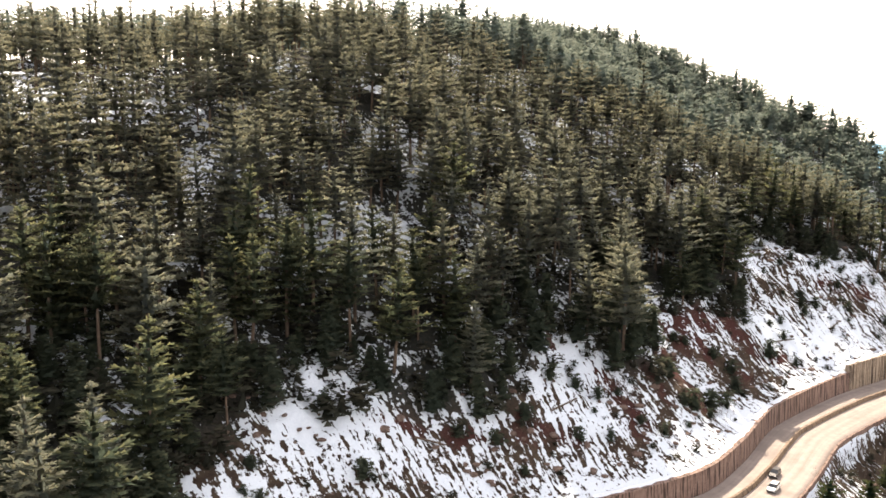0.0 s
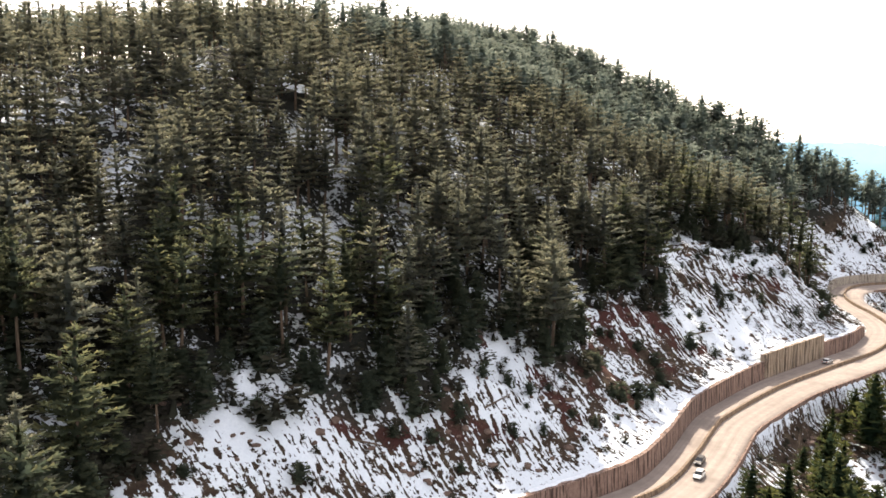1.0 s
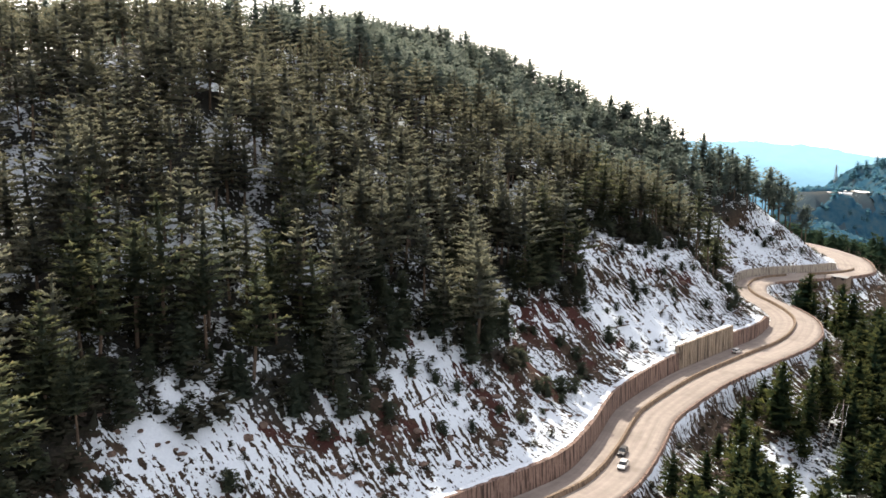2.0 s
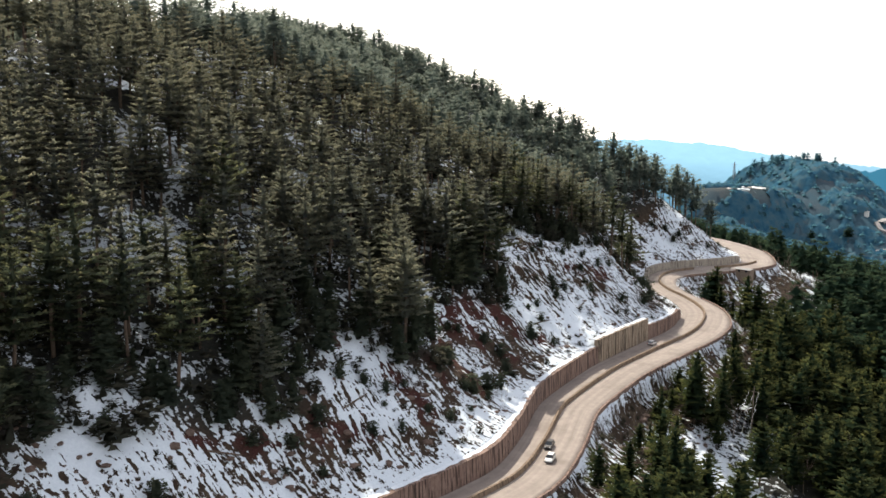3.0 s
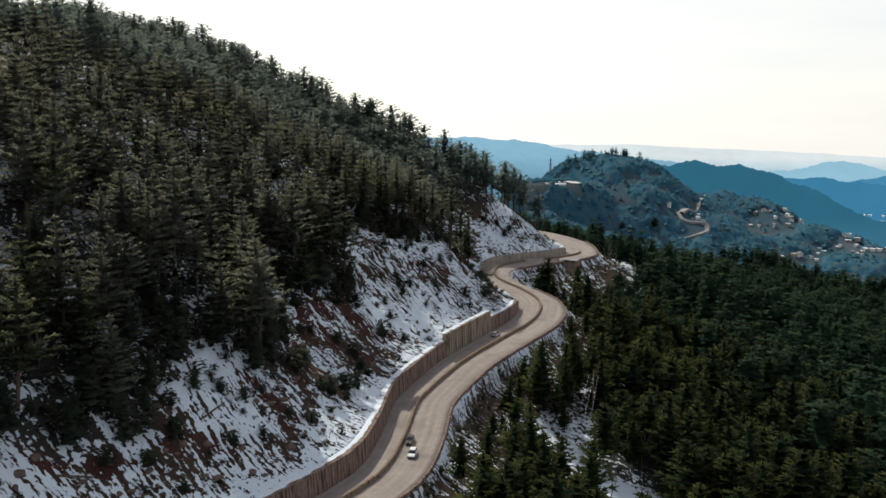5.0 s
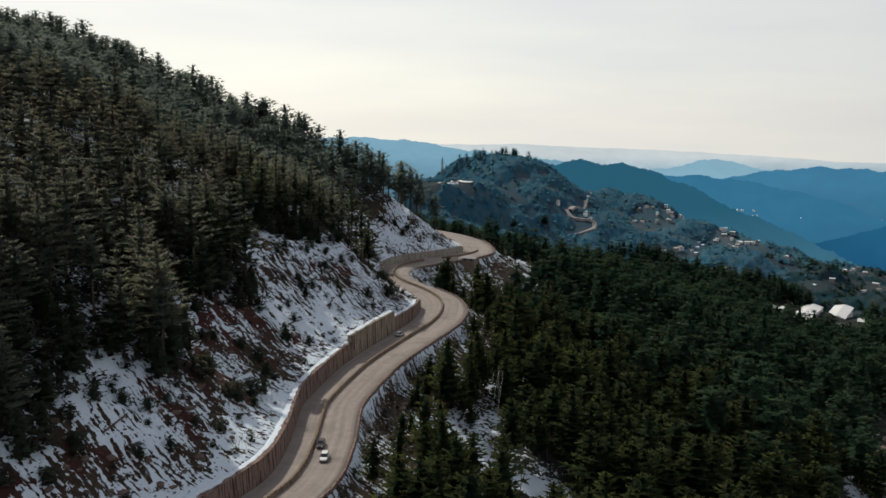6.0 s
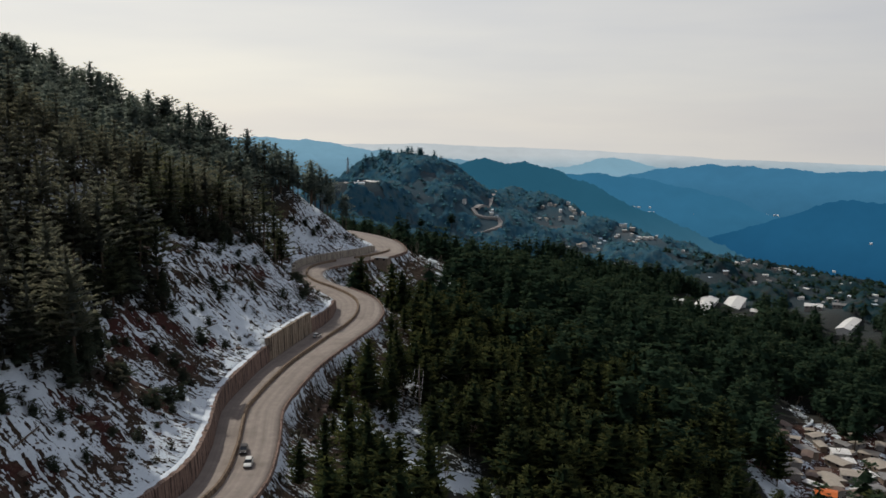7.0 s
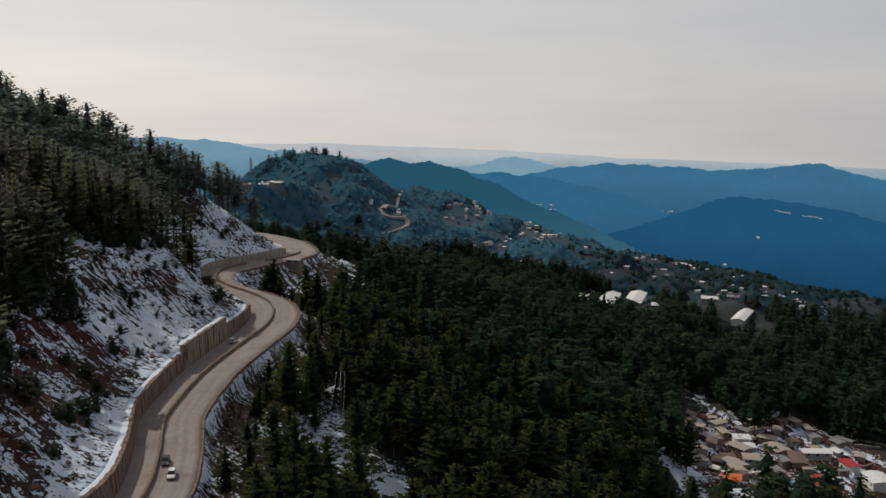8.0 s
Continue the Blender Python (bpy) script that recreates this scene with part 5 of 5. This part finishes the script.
def settlement():
    """Scattered houses on the far slopes and valley floor."""
    rng = random.Random(77)
    spots = [(x, y, rng.uniform(2.8, 4.6), rng.uniform(4, 7.5), rng.uniform(1.9, 2.8)) for x, y in SETTLED]
    spots += [(600 + rng.gauss(0, 20), 800 + rng.gauss(0, 9), rng.uniform(3, 5), rng.uniform(8, 18), rng.uniform(1.2, 2.0)) for _ in range(11)]
    strip = [(967, 460), (1000, 440), (917, 362), (840, 304), (814, 256), (724, 207)]
    for _ in range(44):
        k = rng.randrange(len(strip) - 1)
        f = rng.random()
        spots.append((strip[k][0] * (1 - f) + strip[k + 1][0] * f + rng.gauss(0, 14), strip[k][1] * (1 - f) + strip[k + 1][1] * f + rng.gauss(0, 10), rng.uniform(2.6, 4.0), rng.uniform(4, 7), rng.uniform(1.8, 2.6)))
    for x, y, w, l, h in spots:
        house(x, y, w * 0.8, l * 0.8, h * 0.8, rng.uniform(0, 180), rng.choice(["white", "grey", "white", "snow", "grey", "white", "snow", "tan", "blue", "white"]), rng.choice(["white", "white", "grey"]),
              "small far-off house on the valley slope", "far_house", 0.3, "house", "scattered valley houses", openings=False)


settlement()


def slope_house(x, y, z, turn):
    """A house on the hazy hills across the valley, bedded into the slope."""
    root = tagged(new("far_house"), "pale speck of a house on the hazy hillside", "house", "houses across the valley")
    root.matrix_basis = Matrix.Translation((x, y, z)) @ Matrix.Rotation(radians(turn), 4, "Z") @ Matrix.Scale(0.6, 4)
    bm = bmesh.new()
    block(bm, -3.5, 3.5, -6, 6, -5, 1)
    part("wall", bm, WALLS["white"], root)
    bm = bmesh.new()
    loft(bm, [[(-4, -6.5, 1), (4, -6.5, 1), (0, -6.5, 3.4)], [(-4, 6.5, 1), (4, 6.5, 1), (0, 6.5, 3.4)]])
    part("roof", bm, ROOFS["snow"], root)


def across_the_valley():
    rng = random.Random(91)
    for x, y, z, n in ((2130, 1405, -182, 4), (2138, 1365, -195, 3), (2206, 1298, -200, 2), (2692, 1259, -235, 4), (2599, 1328, -252, 2), (2650, 1188, -265, 3), (1984, 760, -273, 3), (2101, 765, -217, 1), (3059, 1018, -119, 2)):
        for _ in range(n):
            # along the slope, square to the line of sight
            k, away = rng.uniform(-26, 26), math.hypot(x, y)
            slope_house(x - k * y / away, y + k * x / away, z, rng.uniform(0, 180))
    cut = [(2233, 758, -158), (2242, 716, -164), (2249, 690, -169), (2260, 658, -171), (2265, 624, -179)]
    root = tagged(new("road_cut"), "pale bare road cut along the hazy hillside", "road", kind="structure")
    for i, (a, b) in enumerate(zip(cut, cut[1:])):
        if i == 1:
            continue
        bm = bmesh.new()
        rod(bm, Vector(a) + Vector((-4, 0, 0)), Vector(b) + Vector((-4, 0, 0)), 1.6, 2.2, 6)
        part("bank", bm, SNOWM, root)


# ---- cars ----
def paint(name, colour, rough=0.35, metal=0.0):
    m, n, l, b = material(name, rough)
    f = noise_tex(n, l, 3.0, 3.0, 0.6, place_of(n, l))
    l.new(ramp(n, l, f, [(0.3, tuple(c * 0.85 for c in colour)), (0.7, colour)]), b.inputs["Base Color"])
    b.inputs["Metallic"].default_value = metal
    return m


GLASS, _n, _l, _b = material("car_glass", 0.08)
_b.inputs["Base Color"].default_value = (0.015, 0.018, 0.02, 1)
_b.inputs["Specular IOR Level"].default_value = 0.6
TYRE = paint("rubber", (0.02, 0.02, 0.02), 0.9)
RIM = paint("wheel_rim", (0.45, 0.45, 0.46), 0.35, 0.8)
LAMP = paint("lamp_glass", (0.75, 0.75, 0.72), 0.15)
REDLAMP = paint("tail_lamp", (0.35, 0.02, 0.02), 0.2)
TRIM = paint("black_trim", (0.03, 0.03, 0.03), 0.6)


def loft(bm, rings):
    vs = [[bm.verts.new(p) for p in ring] for ring in rings]
    n = len(vs[0])
    for a, b in zip(vs, vs[1:]):
        for k in range(n):
            bm.faces.new((a[k], a[(k + 1) % n], b[(k + 1) % n], b[k]))
    bm.faces.new(vs[0][::-1])
    bm.faces.new(vs[-1])
    bmesh.ops.recalc_face_normals(bm, faces=bm.faces)


across_the_valley()


def car(s, d, ahead, colour_mat, label):
    """A small hatchback, nose towards +y of its own."""
    root = tagged(new("car"), label, "car", "cars on the mountain road")
    ring = lambda y, w, z0, z1: [(-w, y, z0), (-w * 1.03, y, (z0 + z1) / 2), (-w * 0.94, y, z1), (w * 0.94, y, z1), (w * 1.03, y, (z0 + z1) / 2), (w, y, z0)]
    bm = bmesh.new()
    loft(bm, [ring(-1.85, 0.66, 0.42, 0.80), ring(-1.80, 0.76, 0.30, 0.92), ring(-1.2, 0.80, 0.24, 0.96), ring(0.6, 0.80, 0.24, 0.94), ring(1.3, 0.78, 0.26, 0.86), ring(1.80, 0.70, 0.30, 0.70), ring(1.90, 0.58, 0.40, 0.60)])
    bmesh.ops.bevel(bm, geom=bm.edges[:], offset=0.03, segments=1, affect="EDGES")
    part("body", bm, colour_mat, root, smooth_shade=False)
    roof = lambda y, w, z: [(-w, y, z), (w, y, z)]
    bm = bmesh.new()
    loft(bm, [[(-0.74, -1.70, 0.92), (0.74, -1.70, 0.92), (0.74, 0.95, 0.90), (-0.74, 0.95, 0.90)], [(-0.60, -1.36, 1.40), (0.60, -1.36, 1.40), (0.60, 0.22, 1.40), (-0.60, 0.22, 1.40)]])
    part("window_band", bm, GLASS, root, "dark window glass")
    bm = bmesh.new()
    loft(bm, [[(-0.62, -1.42, 1.39), (0.62, -1.42, 1.39), (0.62, 0.28, 1.39), (-0.62, 0.28, 1.39)], [(-0.55, -1.28, 1.47), (0.55, -1.28, 1.47), (0.55, 0.12, 1.47), (-0.55, 0.12, 1.47)]])
    part("roof", bm, colour_mat, root)
    for x in (-1, 1):
        bm = bmesh.new()
        rod(bm, (x * 0.66, -0.35, 0.93), (x * 0.60, -0.35, 1.40), 0.05)
        part("pillar", bm, colour_mat, root)
        bm = bmesh.new()
        block(bm, x * 0.86 - 0.08, x * 0.86 + 0.08, 0.62, 0.78, 0.92, 1.06)
        part("mirror", bm, TRIM, root)
        bm = bmesh.new()
        block(bm, x * 0.52 - 0.14, x * 0.52 + 0.14, 1.76, 1.87, 0.56, 0.70)
        part("headlight", bm, LAMP, root)
        bm = bmesh.new()
        block(bm, x * 0.60 - 0.11, x * 0.60 + 0.11, -1.86, -1.78, 0.62, 0.84)
        part("tail_light", bm, REDLAMP, root)
        for y in (-1.15, 1.18):
            bm = bmesh.new()
            rod(bm, (x * 0.62, y, 0.29), (x * 0.82, y, 0.29), 0.29, sides=16)
            wheel = part("wheel", bm, TYRE, root)
            bm = bmesh.new()
            rod(bm, (x * 0.80, y, 0.29), (x * 0.835, y, 0.29), 0.18, sides=12)
            part("rim", bm, RIM, wheel)
    for name, y in (("front_bumper", 1.88), ("rear_bumper", -1.88)):
        bm = bmesh.new()
        block(bm, -0.70, 0.70, y - 0.06, y + 0.06, 0.30, 0.46)
        part(name, bm, TRIM, root)
    p, q = at(s, d, -0.012 * abs(d) - 0.0), at(s + 1, d, 0)
    heading = math.atan2(q.y - p.y, q.x - p.x) - math.pi / 2 + (0 if ahead else math.pi)
    root.matrix_basis = Matrix.Translation(p) @ Matrix.Rotation(heading, 4, "Z")


SILVER, BLACK, WHITE = paint("silver_paint", (0.62, 0.62, 0.60), 0.3, 0.3), paint("dark_paint", (0.06, 0.055, 0.05), 0.3, 0.2), paint("white_paint", (0.78, 0.77, 0.72), 0.3)
PAIR = plan([64.4, 67.2, 133.0], [155.4, 161.9, 228.2])
car(float(PAIR[0][0]), float(PAIR[1][0]), False, WHITE, "cream-white hatchback driving on the dusty road")
car(float(PAIR[0][1]), float(PAIR[1][1]), False, BLACK, "dark brown hatchback driving beside the barrier")
car(float(PAIR[0][2]), float(PAIR[1][2]), True, SILVER, "silver hatchback on the inner carriageway below the wall")


# ---- cables below the road ----
def cables():
    root = tagged(new("utility_pole"), "weathered wooden utility pole standing among the trees", "pole")
    px, py = 136.0, 182.6
    root.location = (px, py, 0)
    g = height(px, py)
    bm = bmesh.new()
    rod(bm, (0, 0, g - 1), (0, 0, 0.4), 0.17, 0.11, 8)
    part("shaft", bm, WOODPOLE, root)
    bm = bmesh.new()
    rod(bm, (0.9, -1.0, -0.9), (-0.9, 1.0, -0.9), 0.07)
    part("crossarm", bm, WOODPOLE, root)
    for k in (-1, 0, 1):
        a = Vector((px + 0.8 * k, py - 0.9 * k, -0.9))
        bx, by = 109.0 + 1.7 * k, 158.0 - 1.5 * k
        b = Vector((bx, by, height(bx, by) + 0.3))
        bm = bmesh.new()
        rings = []
        for i in range(9):
            f = i / 8
            p = a.lerp(b, f) - Vector((0, 0, 0.5 * math.sin(math.pi * f)))
            rings.append([bm.verts.new(p + Vector((0.028 * math.cos(1.5708 * q), 0.028 * math.sin(1.5708 * q), 0))) for q in range(4)])
        for r0, r1 in zip(rings, rings[1:]):
            for q in range(4):
                bm.faces.new((r0[q], r0[(q + 1) % 4], r1[(q + 1) % 4], r1[q]))
        tagged(part("guy_cable", bm, CABLEM), "pale steel cable running down to the snowy slope", "cable", "cables of the utility pole")


cables()


def roadside_pole(x, y, h):
    root = tagged(new("roadside_pole"), "thin weathered pole standing inside the far bend", "pole")
    root.location = (x, y, height(x, y))
    bm = bmesh.new()
    rod(bm, (0, 0, -0.8), (0, 0, h), 0.2, 0.13, 8)
    part("shaft", bm, WOODPOLE, root)
    bm = bmesh.new()
    rod(bm, (-0.9, 0, h - 0.6), (0.9, 0, h - 0.6), 0.08)
    part("crossarm", bm, WOODPOLE, root)


roadside_pole(231, 323, 10.0)


# ---- stones, tufts, shrubs and bare saplings ----
ROCKM = plain("red_brown_rock", [(0.3, (0.06, 0.040, 0.032)), (0.7, (0.17, 0.12, 0.095))], 1.5, 0.95, relief=0.6)


def rocks():
    x, y, z, s, d, rng = scatter(-60, 300, 100, 390, 1.7, 41)
    u, v = d - WIDE_L(s), -d - WIDE_R(s)
    clump = waves(x, y, 16, 42)
    ok = np.where(((u > 4) & (d < EDGE(s) + 4) & (rng.rand(len(x)) < 0.16 + 0.16 * clump)) | ((v > 1.6) & (v < 22) & (d < 0) & (rng.rand(len(x)) < 0.22)))[0]
    bm = bmesh.new()
    bmesh.ops.create_icosphere(bm, subdivisions=1, radius=1.0)
    base = np.array([v.co[:] for v in bm.verts])
    faces = np.array([[v.index for v in f.verts] for f in bm.faces])
    bm.free()
    vs, ts = [], []
    for k, i in enumerate(ok):
        size = rng.uniform(0.2, 0.75) * (1.6 if rng.rand() < 0.12 else 1)
        squash = np.array([rng.uniform(0.7, 1.4), rng.uniform(0.7, 1.4), rng.uniform(0.4, 0.8)])
        shape = base * squash * size * rng.uniform(0.75, 1.2, (len(base), 1))
        vs.append(shape + (x[i], y[i], z[i] + 0.1 * size))
        ts.append(faces + k * len(base))
    tagged(new("loose_rocks", arrays_mesh("loose_rocks", np.concatenate(vs), np.concatenate(ts), ROCKM)), "dark red-brown stones poking through the snow", "rocks", kind="stuff")
    # dry tufts
    x, y, z, s, d, rng = scatter(-60, 300, 100, 390, 2.1, 43)
    u, v = d - WIDE_L(s), -d - WIDE_R(s)
    clump = waves(x, y, 20, 44)
    ok = np.where(((u > 3.2) & (d < EDGE(s) + 2) & (rng.rand(len(x)) < 0.12 + 0.16 * clump)) | ((v > 1.4) & (v < 26) & (d < 0) & (rng.rand(len(x)) < 0.35)))[0]
    stand("dry_tufts", [(x[i], y[i], z[i] - 0.1, rng.uniform(0.22, 0.62), rng.uniform(0, 6.28), rng.randint(3), rng.uniform(0.9, 1.6)) for i in ok], BUSHES, BRUSH, "dry grass tufts and low scrub on the snow", "scrub", False)


rocks()


def shrubs():
    rng = np.random.RandomState(51)
    protos = []
    for k in range(3):
        protos.append(pine_arrays(rng, 2.4, 0.0, 1.3, 6, 6, 2, 4, top_round=1.0, spike=0.55, droop=-0.15))
    roots = [tree_thing("shrub", a, YOUNG, "dark evergreen shrub growing out of the snow", "shrub") for a in protos]
    for r in roots:
        r.children[0]["label"] = "thin brown stem"
    x, y, z, s, d, rg = scatter(-50, 300, 105, 385, 5.0, 52)
    u = d - WIDE_L(s)
    ok = np.where((u > 7) & (d < EDGE(s)) & (rg.rand(len(x)) < 0.30 + 0.25 * waves(x, y, 26, 55)))[0][:260]
    for n, i in enumerate(ok):
        m = Matrix.LocRotScale((x[i], y[i], z[i] - 0.1), Euler((0, 0, rg.uniform(0, 6.28))), None)
        ob = roots[n] if n < 3 else copy_thing(roots[n % 3], m)
        ob.matrix_basis = m
        sc = rg.uniform(0.45, 1.6)
        ob.scale = (sc * rg.uniform(0.8, 1.2), sc, sc * rg.uniform(0.8, 1.2))
        ob["group"] = "shrubs on the snowy bank"


shrubs()


def sapling_mesh(seed, h):
    rng = random.Random(seed)
    bm = bmesh.new()

    def grow(p, way, length, r, depth):
        q = p + way * length
        rod(bm, p, q, r, r * 0.6, 3)
        if depth:
            for _ in range(rng.randint(2, 3)):
                w = (way + Vector((rng.uniform(-0.6, 0.6), rng.uniform(-0.6, 0.6), rng.uniform(0.0, 0.5)))).normalized()
                grow(p.lerp(q, rng.uniform(0.45, 1.0)), w, length * rng.uniform(0.5, 0.8), r * 0.55, depth - 1)

    grow(Vector((0, 0, -0.3)), Vector((rng.uniform(-0.1, 0.1), rng.uniform(-0.1, 0.1), 1)).normalized(), h * 0.5, 0.055 * h / 4, 3)
    me = bpy.data.meshes.new("bare_sapling")
    bm.to_mesh(me)
    bm.free()
    me.materials.append(TWIG)
    return me


def saplings():
    meshes = [sapling_mesh(k, 4.0) for k in range(5)]
    rng = random.Random(61)
    spots = []
    for _ in range(70):
        s = rng.uniform(105, S_C)
        spots.append((s, float(WIDE_L(s)) + rng.uniform(3.2, 11), rng.uniform(0.35, 0.75), "leafless grey sapling above the retaining wall", "bare saplings above the wall"))
    for _ in range(60):
        s = rng.uniform(150, 300)
        spots.append((s, -float(WIDE_R(s)) - rng.uniform(2.0, 9), rng.uniform(0.7, 1.6), "leafless brown sapling on the road's lower verge", "bare saplings below the road"))
    for _ in range(28):
        s = rng.uniform(S_W2 - 14, S_W2E - 10)
        spots.append((s, -float(WIDE_R(s)) - rng.uniform(1.5, 14), rng.uniform(0.7, 1.7), "leafless brown sapling inside the far bend", "bare saplings at the bend"))
    for _ in range(34):
        s = rng.uniform(S_W2 + 20, S_W2E + 70)
        spots.append((s, -float(WIDE_R(s)) - rng.uniform(3, 24), rng.uniform(1.3, 2.4), "leafless brown tree on the snowy verge beyond the bend", "bare trees beyond the bend"))
    for _ in range(16):
        s = rng.uniform(190, 300)
        spots.append((s, -float(WIDE_R(s)) - rng.uniform(14, 60), rng.uniform(2.0, 2.9), "leafless reddish-brown tree among the dark pines", "bare trees below the road"))
    for _ in range(26):
        spots.append((None, (rng.uniform(270, 400), rng.uniform(92, 180)), rng.uniform(1.3, 2.4), "leafless brown tree between the village houses", "bare trees of the village"))
    for n, (s, d, k, label, group) in enumerate(spots):
        p = at(s, d) if s is not None else Vector((d[0], d[1], 0))
        ob = tagged(new("bare_sapling", meshes[n % 5]), label, "sapling", group)
        ob.location = (p.x, p.y, height(p.x, p.y))
        ob.rotation_euler = (0, 0, rng.uniform(0, 6.28))
        ob.scale = (k, k, k)


saplings()


def logs():
    rng = random.Random(71)
    for x, y, l, turn in ((70, 206, 9, 20), (92, 221, 7, 28), (48, 196, 7, 60), (-2, 144, 6, 10), (24, 160, 7, 35), (112, 236, 5, 40)):
        bm = bmesh.new()
        rod(bm, (-l / 2, 0, 0), (l / 2, 0, 0.3), 0.22, 0.13, 7)
        for k in range(4):
            f = rng.uniform(-0.4, 0.4) * l
            rod(bm, (f, 0, 0.1), (f + 0.4, rng.choice((-1, 1)) * rng.uniform(0.5, 1.0), 0.4), 0.05, 0.02, 4)
        ob = tagged(part("fallen_log", bm, BARK), "fallen pine log lying across the snowy bank", "log", "fallen logs")
        a, b = height(x - l / 2 * math.cos(radians(turn)), y - l / 2 * math.sin(radians(turn))), height(x + l / 2 * math.cos(radians(turn)), y + l / 2 * math.sin(radians(turn)))
        ob.matrix_world = Matrix.Translation((x, y, (a + b) / 2 + 0.12)) @ Matrix.Rotation(radians(turn), 4, "Z") @ Matrix.Rotation(-math.atan2(b - a, l), 4, "Y")


logs()
